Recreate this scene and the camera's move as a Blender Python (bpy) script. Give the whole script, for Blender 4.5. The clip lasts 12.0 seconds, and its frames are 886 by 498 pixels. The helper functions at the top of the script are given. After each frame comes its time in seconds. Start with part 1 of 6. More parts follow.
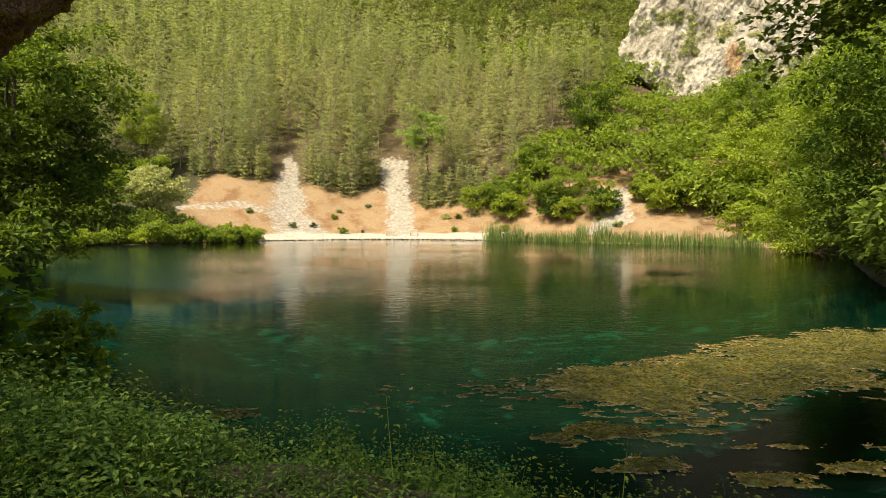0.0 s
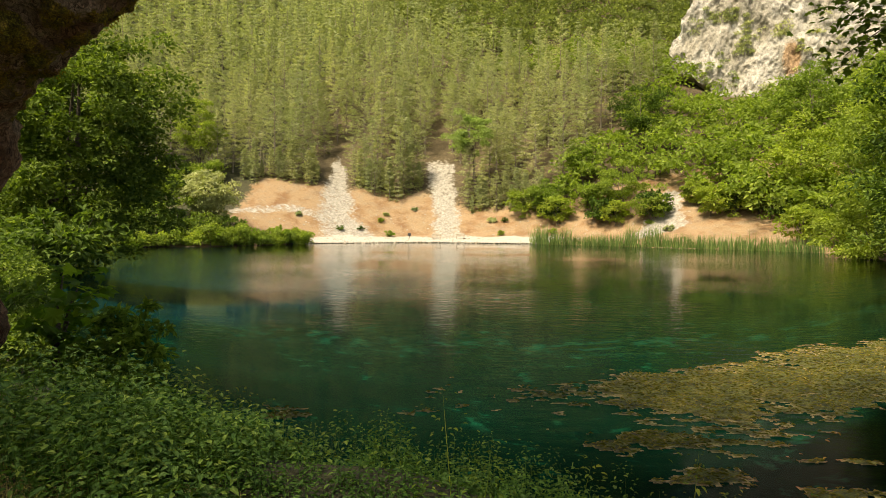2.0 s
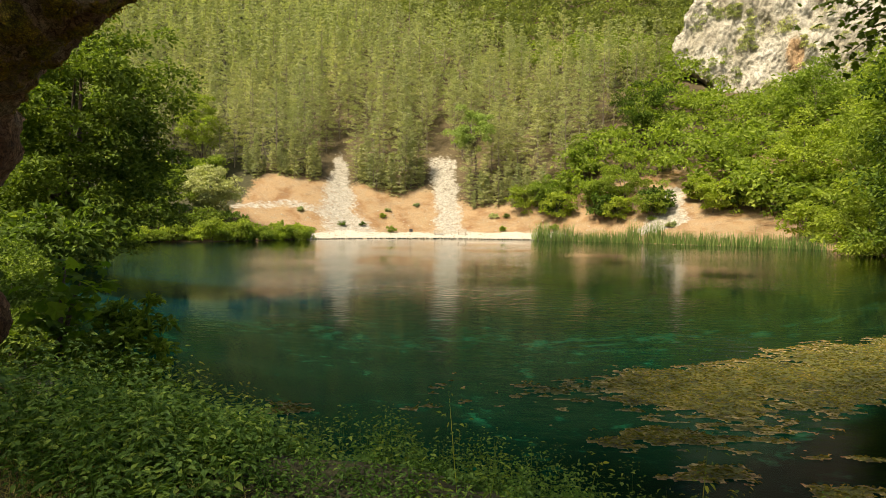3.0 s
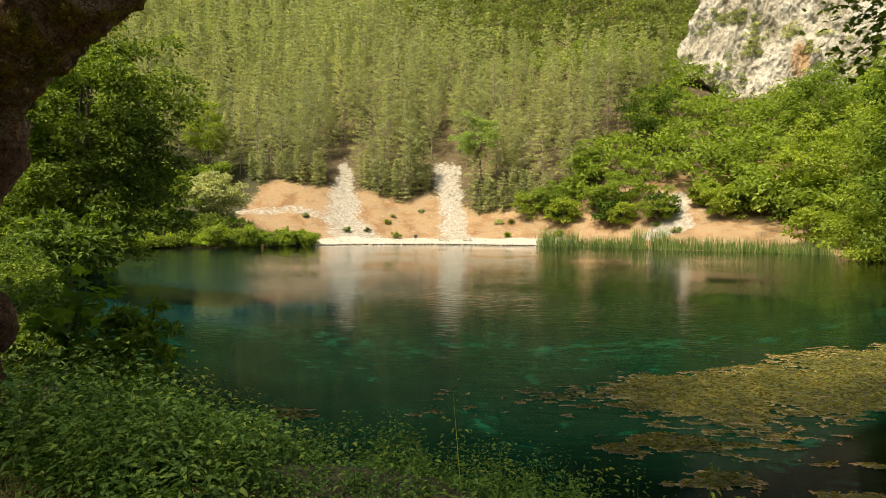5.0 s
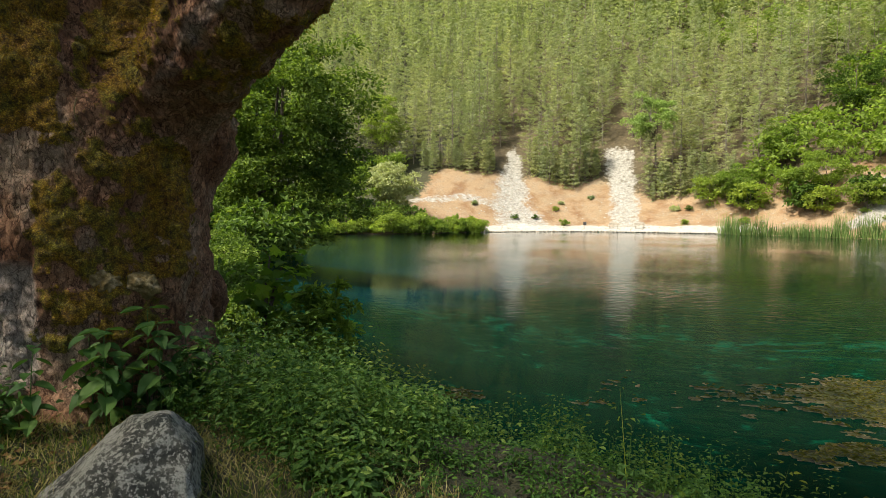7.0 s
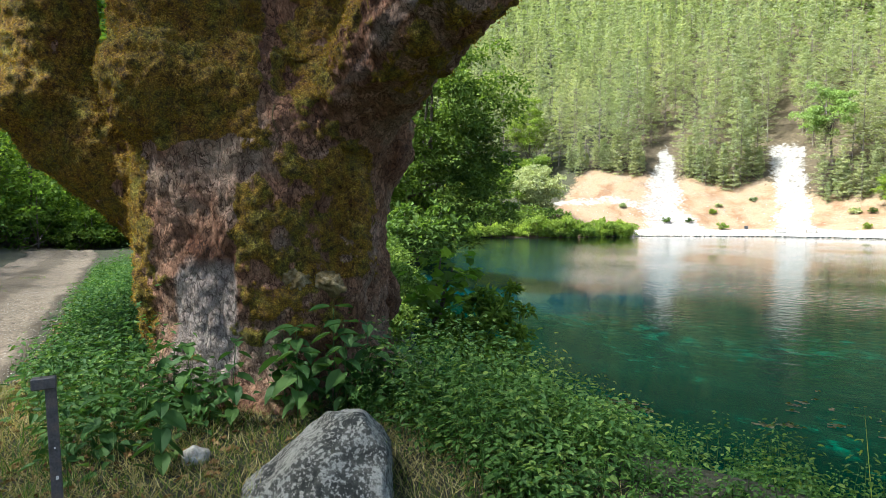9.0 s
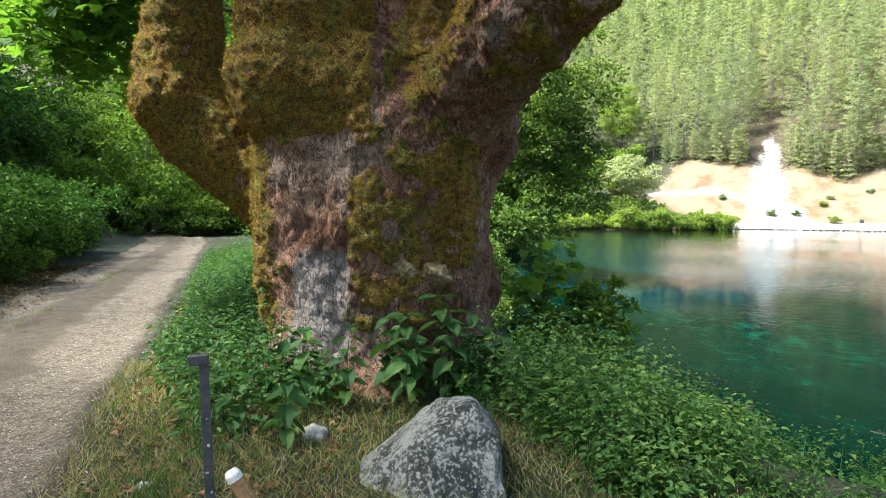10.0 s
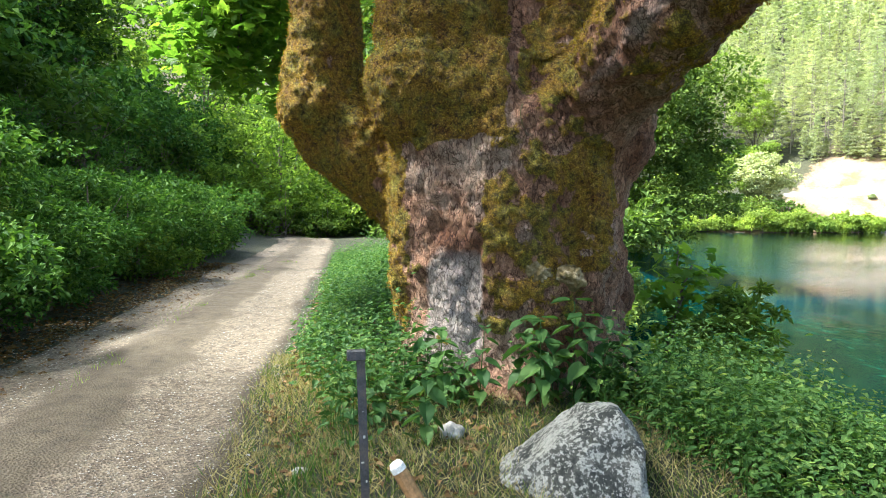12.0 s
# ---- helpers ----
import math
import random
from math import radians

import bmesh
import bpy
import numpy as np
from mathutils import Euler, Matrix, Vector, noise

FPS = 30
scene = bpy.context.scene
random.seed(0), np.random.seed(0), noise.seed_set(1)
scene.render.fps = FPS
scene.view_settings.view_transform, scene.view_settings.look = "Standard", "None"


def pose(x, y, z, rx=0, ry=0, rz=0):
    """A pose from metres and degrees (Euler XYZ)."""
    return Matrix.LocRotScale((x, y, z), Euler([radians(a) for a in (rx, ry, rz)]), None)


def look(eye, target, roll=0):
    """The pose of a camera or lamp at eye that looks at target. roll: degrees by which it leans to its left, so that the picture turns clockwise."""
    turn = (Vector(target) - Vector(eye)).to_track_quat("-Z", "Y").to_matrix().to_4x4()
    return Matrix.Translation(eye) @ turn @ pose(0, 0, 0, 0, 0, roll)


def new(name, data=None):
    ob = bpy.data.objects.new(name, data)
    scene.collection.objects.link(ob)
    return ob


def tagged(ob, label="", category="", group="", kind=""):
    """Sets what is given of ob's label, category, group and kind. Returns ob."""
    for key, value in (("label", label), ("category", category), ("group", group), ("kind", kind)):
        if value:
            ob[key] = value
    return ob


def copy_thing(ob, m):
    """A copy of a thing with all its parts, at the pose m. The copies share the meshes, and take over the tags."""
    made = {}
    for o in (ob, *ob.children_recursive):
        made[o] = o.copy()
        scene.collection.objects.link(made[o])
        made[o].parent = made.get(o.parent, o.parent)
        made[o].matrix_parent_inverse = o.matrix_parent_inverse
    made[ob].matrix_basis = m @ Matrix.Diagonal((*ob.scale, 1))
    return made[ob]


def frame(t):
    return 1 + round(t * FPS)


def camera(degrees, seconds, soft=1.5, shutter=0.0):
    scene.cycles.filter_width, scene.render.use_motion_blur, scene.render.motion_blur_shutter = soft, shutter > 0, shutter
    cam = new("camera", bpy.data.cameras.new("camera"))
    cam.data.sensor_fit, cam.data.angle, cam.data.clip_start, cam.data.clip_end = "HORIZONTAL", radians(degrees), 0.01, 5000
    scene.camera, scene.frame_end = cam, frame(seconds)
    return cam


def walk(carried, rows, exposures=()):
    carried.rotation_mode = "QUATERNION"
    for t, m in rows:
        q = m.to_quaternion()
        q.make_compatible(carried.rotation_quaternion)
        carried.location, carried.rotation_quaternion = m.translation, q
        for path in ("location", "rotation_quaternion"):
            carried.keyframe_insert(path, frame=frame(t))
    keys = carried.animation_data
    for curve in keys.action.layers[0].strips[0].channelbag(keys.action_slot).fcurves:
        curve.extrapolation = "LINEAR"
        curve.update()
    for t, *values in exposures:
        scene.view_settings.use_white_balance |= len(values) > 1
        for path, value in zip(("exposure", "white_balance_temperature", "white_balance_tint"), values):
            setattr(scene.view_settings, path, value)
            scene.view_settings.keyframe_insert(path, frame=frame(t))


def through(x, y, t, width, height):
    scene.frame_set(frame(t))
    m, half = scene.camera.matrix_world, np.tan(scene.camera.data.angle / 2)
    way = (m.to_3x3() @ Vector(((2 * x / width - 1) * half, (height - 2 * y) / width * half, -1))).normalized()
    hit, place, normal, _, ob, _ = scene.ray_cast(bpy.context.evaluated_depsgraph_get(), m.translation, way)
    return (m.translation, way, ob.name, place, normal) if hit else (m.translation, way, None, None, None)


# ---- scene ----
cam = camera(69.5, 12.0, soft=0.75)
PATH = [
    (0, (0.000, 0.000, 1.600), (0.000, 9.990, 1.146), 0.00),
    (0.5, (-0.013, 0.013, 1.599), (-0.141, 10.004, 1.186), -0.03),
    (1, (-0.002, -0.011, 1.602), (-0.219, 9.980, 1.245), -0.06),
    (1.5, (-0.037, 0.041, 1.586), (-0.521, 10.023, 1.228), 0.13),
    (2, (-0.082, 0.103, 1.564), (-0.795, 10.069, 1.167), 0.13),
    (2.5, (-0.101, 0.128, 1.557), (-0.887, 10.088, 1.138), 0.32),
    (3, (-0.112, 0.139, 1.553), (-0.848, 10.101, 1.091), 0.28),
    (5, (-0.109, 0.136, 1.550), (-0.922, 10.096, 1.180), 0.19),
    (5.5, (-0.114, 0.141, 1.550), (-1.097, 10.085, 1.175), -0.16),
    (6, (-0.098, 0.127, 1.542), (-1.588, 10.007, 1.136), -0.30),
    (6.5, (-0.088, 0.120, 1.534), (-2.530, 9.808, 1.099), -0.08),
    (7, (-0.089, 0.094, 1.530), (-3.442, 9.498, 0.957), 0.04),
    (7.2, (-0.080, 0.084, 1.526), (-3.722, 9.376, 0.895), 0.06),
    (8.8, (-0.423, 0.168, 1.503), (-5.456, 8.795, 1.020), -0.15),
    (9, (-0.444, 0.143, 1.507), (-5.783, 8.583, 0.990), -0.07),
    (9.5, (-0.481, 0.061, 1.519), (-6.447, 8.063, 0.912), 0.49),
    (10, (-0.515, -0.012, 1.526), (-6.942, 7.620, 0.858), 0.30),
    (10.5, (-0.552, -0.070, 1.529), (-7.332, 7.251, 0.875), 0.29),
    (11, (-0.584, -0.106, 1.528), (-7.749, 6.836, 0.837), -0.02),
    (11.5, (-0.604, -0.121, 1.525), (-8.082, 6.484, 0.856), 0.03),
    (12, (-0.607, -0.142, 1.529), (-8.288, 6.230, 0.887), 0.07),
]
walk(cam, [(t, look(eye, target, roll)) for t, eye, target, roll in PATH],
     exposures=[(0.0, 1.15, 8500, 6), (5.6, 1.12, 8300, 5), (7.0, 1.25, 6800, 4), (8.8, 1.85, 5700, 5), (9.5, 2.05, 5600, 5), (10.5, 2.35, 5700, 4), (12.0, 2.75, 5700, 4)])

# ---- light ----
world = bpy.data.worlds.new("sky")
scene.world = world
world.use_nodes = True
wn = world.node_tree.nodes
sky = wn.new("ShaderNodeTexSky")
sky.sky_type, sky.sun_disc = "NISHITA", False
sky.sun_elevation, sky.sun_rotation = radians(58), radians(215)
sky.air_density, sky.dust_density = 1.0, 3.0
wn["Background"].inputs["Strength"].default_value = 0.095
world.node_tree.links.new(sky.outputs[0], wn["Background"].inputs["Color"])
sun_data = bpy.data.lights.new("sun", "SUN")
sun_data.energy, sun_data.angle, sun_data.color = 3.5, radians(10.0), (1.0, 0.94, 0.84)
sun = new("sun", sun_data)
SUN_FROM = Vector((math.sin(radians(215)) * math.cos(radians(58)), math.cos(radians(215)) * math.cos(radians(58)), math.sin(radians(58))))
sun.matrix_world = look(SUN_FROM * 300, (0, 0, 0))

# ---- numbers of the place ----
WATER = -1.4
SHORE = [(0, 6.6), (-1.5, 6.8), (-3.3, 7.2), (-6.2, 9.2), (-9.9, 13.6), (-21, 28.5), (-30.5, 42), (-38, 55), (-44, 70), (-41, 75.5), (-33.5, 80), (-26, 91.5),
         (-16, 97), (-7, 98.6), (7, 94.5), (22, 81.5), (34, 70.5), (35, 57), (26, 40), (19, 27), (15.5, 17), (12.5, 9.5), (8, 5.4), (3, 5.2), (1.6, 5.8)]
ROAD_U = Vector((-0.85, 0.526, 0)).normalized()      # along the road
ROAD_N = Vector((-0.526, -0.85, 0)).normalized()     # to its hillside


def catmull(pts, n, closed=True):
    p = np.array(pts, float)
    k, out = len(p), []
    for i in range(k if closed else k - 1):
        a, b, c, d = (p[(i + j) % k] if closed else p[min(max(i + j, 0), k - 1)] for j in (-1, 0, 1, 2))
        for s in np.arange(n) / n:
            out.append(0.5 * (2 * b + (c - a) * s + (2 * a - 5 * b + 4 * c - d) * s**2 + (3 * b - a - 3 * c + d) * s**3))
    return np.array(out)


SHORELINE = catmull(SHORE, 5)


def rnd(seed):
    return np.random.default_rng(seed)


def vnoise(x, y, scale, seed=0, octaves=3):
    """Smooth value noise in -1..1 on arrays."""
    x, y = np.asarray(x, float) / scale, np.asarray(y, float) / scale
    total, amp, norm = 0.0, 1.0, 0.0
    table = rnd(seed).uniform(-1, 1, (64, 64))
    for o in range(octaves):
        xi, yi = np.floor(x).astype(int), np.floor(y).astype(int)
        fx, fy = x - xi, y - yi
        fx, fy = fx * fx * (3 - 2 * fx), fy * fy * (3 - 2 * fy)
        g = lambda i, j: table[(xi + i) % 64, (yi + j) % 64]
        total = total + amp * ((g(0, 0) * (1 - fx) + g(1, 0) * fx) * (1 - fy) + (g(0, 1) * (1 - fx) + g(1, 1) * fx) * fy)
        norm, amp, x, y = norm + amp, amp * 0.5, x * 2.03 + 17.1, y * 2.03 + 5.3
    return total / norm


def step(a, b, v):
    t = np.clip((np.asarray(v, float) - a) / (b - a), 0, 1)
    return t * t * (3 - 2 * t)


def shore_distance(x, y):
    """Metres outside the lake (negative in it)."""
    x, y = np.atleast_1d(np.asarray(x, float)), np.atleast_1d(np.asarray(y, float))
    best, inside = np.full(x.shape, 1e9), np.zeros(x.shape, bool)
    q = np.roll(SHORELINE, -1, axis=0)
    for (ax, ay), (bx, by) in zip(SHORELINE, q):
        dx, dy = bx - ax, by - ay
        s = np.clip(((x - ax) * dx + (y - ay) * dy) / (dx * dx + dy * dy + 1e-12), 0, 1)
        best = np.minimum(best, (x - ax - s * dx) ** 2 + (y - ay - s * dy) ** 2)
        if ay != by:
            inside ^= ((ay > y) != (by > y)) & (x < ax + (y - ay) / (by - ay) * dx)
    return np.where(inside, -np.sqrt(best), np.sqrt(best))


def road_offset(x, y):
    return ROAD_N.x * np.asarray(x) + ROAD_N.y * np.asarray(y)


def height(x, y, d=None):
    x, y = np.atleast_1d(np.asarray(x, float)), np.atleast_1d(np.asarray(y, float))
    d = shore_distance(x, y) if d is None else d
    far = step(35, 62, y)
    top = 0.0 - 0.85 * far
    depth = 3.6 * (1 - np.exp(-np.maximum(-d, 0) / 6.0)) + 0.25 * vnoise(x, y, 3.0, 5) * step(0, 3, -d)
    z = np.where(d < 0, WATER - depth, WATER + (top - WATER) * step(-0.1, 2.9 + 1.5 * far, d))
    z = z + 0.05 * vnoise(x, y, 0.9, 3) * step(0.5, 3, d)
    soft = lambda u, w: w * np.logaddexp(0, u / w)
    az = np.degrees(np.arctan2(x, y))
    slope = 0.68 - 0.22 * step(8, 24, az) - 0.1 * step(20, 45, -az)
    hill = slope * soft(d - 6.5 - 11 * step(-30, -62, x) + 2.0 * vnoise(x, y, 18, 7), 1.2) * far + 1.1 * vnoise(x, y, 14, 9) * step(9, 30, d) * far
    left = 0.85 * soft(road_offset(x, y) - 5.6, 0.5) * step(-60, -20, -np.abs(x + 15)) 
    return z + np.maximum(hill, np.minimum(left, 30))


def ground_at(x, y):
    return float(height(x, y)[0])


# ---- building helpers ----
def mesh_of(name, v, f, smooth=False):
    me = bpy.data.meshes.new(name)
    v, f = np.ascontiguousarray(v, np.float32), np.ascontiguousarray(f, np.int32)
    me.vertices.add(len(v))
    me.vertices.foreach_set("co", v.ravel())
    me.loops.add(f.size)
    me.loops.foreach_set("vertex_index", f.ravel())
    me.polygons.add(len(f))
    me.polygons.foreach_set("loop_start", np.arange(0, f.size, f.shape[1], dtype=np.int32))
    me.polygons.foreach_set("use_smooth", np.full(len(f), smooth))
    me.update(calc_edges=True)
    return me


def part(name, shape, material, parent=None, label="", smooth=False):
    """One mesh object from a bmesh or from (points, faces), under a thing or a part."""
    if isinstance(shape, bmesh.types.BMesh):
        me = bpy.data.meshes.new(name)
        for f in shape.faces:
            f.smooth = smooth
        shape.to_mesh(me)
        shape.free()
    else:
        me = mesh_of(name, *shape, smooth=smooth)
    me.materials.append(material)
    ob = new(name, me)
    if parent is not None:
        ob.parent = parent
    return tagged(ob, label)


def empty(name, label, category, at=(0, 0, 0), group="", kind=""):
    ob = new(name)
    ob.location = at
    return tagged(ob, label, category, group, kind)


def join(shapes):
    vs, fs, n = [], [], 0
    for v, f in shapes:
        vs.append(v)
        fs.append(np.asarray(f) + n)
        n += len(v)
    return np.concatenate(vs), np.concatenate(fs)


def tube(points, radii, sides=6, cap=True, twist=0.0):
    """A round bar along points, as quads."""
    p, r = np.array(points, float), np.array(radii, float)
    t = np.gradient(p, axis=0)
    t /= np.linalg.norm(t, axis=1, keepdims=True) + 1e-9
    ref = np.where(np.abs(t[:, 2:3]) > 0.9, [[1.0, 0, 0]], [[0, 0, 1.0]])
    a = np.cross(t, ref)
    a /= np.linalg.norm(a, axis=1, keepdims=True) + 1e-9
    b = np.cross(t, a)
    ang = np.linspace(0, 2 * np.pi, sides, endpoint=False) + twist
    v = p[:, None] + r[:, None, None] * (np.cos(ang)[None, :, None] * a[:, None] + np.sin(ang)[None, :, None] * b[:, None])
    n = len(p)
    i, j = np.meshgrid(np.arange(n - 1), np.arange(sides), indexing="ij")
    f = np.stack([i * sides + j, i * sides + (j + 1) % sides, (i + 1) * sides + (j + 1) % sides, (i + 1) * sides + j], -1).reshape(-1, 4)
    v = v.reshape(-1, 3)
    if cap:
        v = np.concatenate([v, p[-1:], p[:1]])
        k = (n - 1) * sides
        f = np.concatenate([f, [[k + j, k + (j + 1) % sides, n * sides, n * sides] for j in range(sides)],
                            [[(j + 1) % sides, j, n * sides + 1, n * sides + 1] for j in range(sides)]])
        v = np.concatenate([v, v[-2:] + 1e-4])
        f[-2 * sides:-sides, 3] = n * sides + 2
        f[-sides:, 3] = n * sides + 3
    return v, f


# Leaf outlines: along the leaf, across it, and lift off its plane; the first point is the middle.
LEAF = {
    "diamond": [(0.0, 0, 0), (0.45, -0.5, 0.16), (1, 0, -0.1), (0.45, 0.5, 0.16)],
    "needle": [(0.0, -0.5, 0), (0.0, 0.5, 0), (1, 0, -0.05)],
    "oval": [(0.4, 0, -0.03), (0, 0, 0), (0.2, -0.4, 0.1), (0.5, -0.5, 0.12), (0.8, -0.25, 0.03), (1, 0, -0.12), (0.8, 0.25, 0.03), (0.5, 0.5, 0.12), (0.2, 0.4, 0.1)],
    "heart": [(0.4, 0, -0.05), (0, 0, 0), (-0.08, -0.3, 0.05), (0.15, -0.5, 0.1), (0.45, -0.47, 0.1), (0.75, -0.25, 0.02), (1, 0, -0.14),
              (0.75, 0.25, 0.02), (0.45, 0.47, 0.1), (0.15, 0.5, 0.1), (-0.08, 0.3, 0.05)],
    "plane": [(0.38, 0, -0.02), (0, 0, 0), (0.0, -0.3, 0.01), (0.12, -0.52, -0.02), (0.24, -0.4, 0.02), (0.34, -0.36, 0.03), (0.62, -0.48, -0.04), (0.66, -0.26, 0.02), (0.72, -0.17, 0.02), (1, 0, -0.12),
              (0.72, 0.17, 0.02), (0.66, 0.26, 0.02), (0.62, 0.48, -0.04), (0.34, 0.36, 0.03), (0.24, 0.4, 0.02), (0.12, 0.52, -0.02), (0.0, 0.3, 0.01)],
    "lobed": [(0.35, 0, -0.03), (0, 0, 0), (0.02, -0.5, 0.02), (0.25, -0.27, 0.04), (0.5, -0.55, 0.0), (0.58, -0.2, 0.03), (1, 0, -0.1),
              (0.58, 0.2, 0.03), (0.5, 0.55, 0.0), (0.25, 0.27, 0.04), (0.02, 0.5, 0.02)],
}


def unit(a):
    return a / (np.linalg.norm(a, axis=-1, keepdims=True) + 1e-9)


def leaves(p, axis, up, length, width, shape="diamond"):
    """Leaves at the points p, each along its axis, facing up."""
    p, axis, up = np.asarray(p, float), unit(np.asarray(axis, float)), np.asarray(up, float)
    side = unit(np.cross(axis, up))
    up = np.cross(side, axis)
    o = np.array(LEAF[shape])
    length, width = np.broadcast_to(length, len(p))[:, None, None], np.broadcast_to(width, len(p))[:, None, None]
    v = p[:, None] + o[None, :, 0:1] * length * axis[:, None] + o[None, :, 1:2] * width * side[:, None] + o[None, :, 2:3] * length * up[:, None]
    k = len(o)
    if shape == "needle":
        f = np.array([[0, 1, 2]])
    elif shape == "diamond":
        f = np.array([[0, 1, 2], [0, 2, 3]])
    else:
        f = np.array([[0, i, i + 1 if i + 1 < k else 1] for i in range(1, k)])
    f = (f[None] + (np.arange(len(p)) * k)[:, None, None]).reshape(-1, 3)
    return v.reshape(-1, 3), f


def sphere_dirs(n, r):
    return unit(r.normal(size=(n, 3)))


def clump_leaves(centres, radii, per, length, r, shape="diamond", ratio=0.6, squash=0.7, droop=0.25):
    """Leaves over the outer side of round clumps."""
    c = np.repeat(centres, per, axis=0)
    rad = np.repeat(radii, per)
    d = sphere_dirs(len(c), r)
    d[:, 2] = np.where(d[:, 2] < -0.35, -d[:, 2], d[:, 2])
    p = c + d * (rad * r.uniform(0.45, 1.08, len(c)))[:, None] * [1, 1, squash]
    axis = d * [1, 1, 0.5] + r.normal(size=d.shape) * 0.6 - [0, 0, droop]
    up = d * 0.6 + [0, 0, 0.7] + r.normal(size=d.shape) * 0.4
    ln = length * r.uniform(0.65, 1.3, len(c))
    return leaves(p, axis, up, ln, ln * ratio, shape)


# ---- materials ----
def node_tree(name):
    m = bpy.data.materials.new(name)
    m.use_nodes = True
    nt = m.node_tree
    return m, nt, nt.nodes["Principled BSDF"], nt.nodes["Material Output"]


def noise_node(nt, scale, detail=6, rough=0.6, vec=None, kind="ShaderNodeTexNoise"):
    n = nt.nodes.new(kind)
    n.inputs["Scale"].default_value = scale
    if kind == "ShaderNodeTexNoise":
        n.inputs["Detail"].default_value, n.inputs["Roughness"].default_value = detail, rough
    if vec is None:
        vec = position(nt)
    nt.links.new(vec, n.inputs["Vector"])
    return n


def position(nt):
    for n in nt.nodes:
        if n.bl_idname == "ShaderNodeNewGeometry":
            return n.outputs["Position"]
    return nt.nodes.new("ShaderNodeNewGeometry").outputs["Position"]


def ramp(nt, fac, stops):
    n = nt.nodes.new("ShaderNodeValToRGB")
    e = n.color_ramp.elements
    while len(e) < len(stops):
        e.new(0.5)
    for s, (pos, col) in zip(e, stops):
        s.position, s.color = pos, (*col, 1) if len(col) == 3 else col
    nt.links.new(fac, n.inputs["Fac"])
    return n.outputs["Color"]


def mix(nt, fac, a, b, mode="MIX"):
    n = nt.nodes.new("ShaderNodeMix")
    n.data_type, n.blend_type = "RGBA", mode
    for sock, val in ((n.inputs[0], fac), (n.inputs[6], a), (n.inputs[7], b)):
        if hasattr(val, "links"):
            nt.links.new(val, sock)
        else:
            sock.default_value = (*val, 1) if isinstance(val, tuple) else val
    return n.outputs[2]


def math_node(nt, op, a, b=0.0, clamp=False):
    n = nt.nodes.new("ShaderNodeMath")
    n.operation, n.use_clamp = op, clamp
    for sock, val in ((n.inputs[0], a), (n.inputs[1], b)):
        if hasattr(val, "links"):
            nt.links.new(val, sock)
        else:
            sock.default_value = val
    return n.outputs[0]


def bump(nt, bsdf, fac, strength, distance):
    b = nt.nodes.new("ShaderNodeBump")
    b.inputs["Strength"].default_value, b.inputs["Distance"].default_value = strength, distance
    nt.links.new(fac, b.inputs["Height"])
    nt.links.new(b.outputs[0], bsdf.inputs["Normal"])
    return b


def surface(name, dark, mid, light, scale, rough=0.9, bump_d=0.01, bump_s=0.6, fine=8.0):
    """A rough natural surface: three tones at one scale, finer grain at another, relief from both."""
    m, nt, bsdf, _ = node_tree(name)
    big, small = noise_node(nt, scale), noise_node(nt, scale * fine, 8, 0.7)
    base = ramp(nt, big.outputs["Fac"], [(0.3, dark), (0.5, mid), (0.7, light)])
    grain = ramp(nt, small.outputs["Fac"], [(0.3, (0.55, 0.55, 0.55)), (0.7, (1.25, 1.25, 1.25))])
    nt.links.new(mix(nt, 1.0, base, grain, "MULTIPLY"), bsdf.inputs["Base Color"])
    bsdf.inputs["Roughness"].default_value = rough
    total = math_node(nt, "ADD", big.outputs["Fac"], math_node(nt, "MULTIPLY", small.outputs["Fac"], 0.6))
    bump(nt, bsdf, total, bump_s, bump_d)
    return m


def leaf_material(name, dark, light, yellow=None, through=0.35, rough=0.45, by_object=0.25, patch_scale=0.6, patch_low=0.7):
    m, nt, bsdf, out = node_tree(name)
    geo = nt.nodes.new("ShaderNodeNewGeometry")
    info = nt.nodes.new("ShaderNodeObjectInfo")
    stops = [(0.0, dark), (0.75, light)] + ([(1.0, yellow)] if yellow else [(1.0, light)])
    base = ramp(nt, geo.outputs["Random Per Island"], stops)
    patch = noise_node(nt, patch_scale, 3, 0.6, geo.outputs["Position"])
    tone = ramp(nt, patch.outputs["Fac"], [(0.3, (patch_low, patch_low * 1.03, patch_low)), (0.7, (1.15, 1.12, 1.05))])
    base = mix(nt, 1.0, base, tone, "MULTIPLY")
    own = ramp(nt, info.outputs["Random"], [(0.0, (1 - by_object, 1 - by_object * 0.8, 1 - by_object)), (1.0, (1 + by_object, 1 + by_object * 0.6, 1.0))])
    base = mix(nt, 1.0, base, own, "MULTIPLY")
    nt.links.new(base, bsdf.inputs["Base Color"])
    bsdf.inputs["Roughness"].default_value = rough
    bsdf.inputs["Specular IOR Level"].default_value = 0.16
    tr = nt.nodes.new("ShaderNodeBsdfTranslucent")
    nt.links.new(mix(nt, 1.0, base, (1.5, 1.6, 0.7), "MULTIPLY"), tr.inputs["Color"])
    ms = nt.nodes.new("ShaderNodeMixShader")
    ms.inputs[0].default_value = through
    nt.links.new(bsdf.outputs[0], ms.inputs[1])
    nt.links.new(tr.outputs[0], ms.inputs[2])
    nt.links.new(ms.outputs[0], out.inputs["Surface"])
    return m


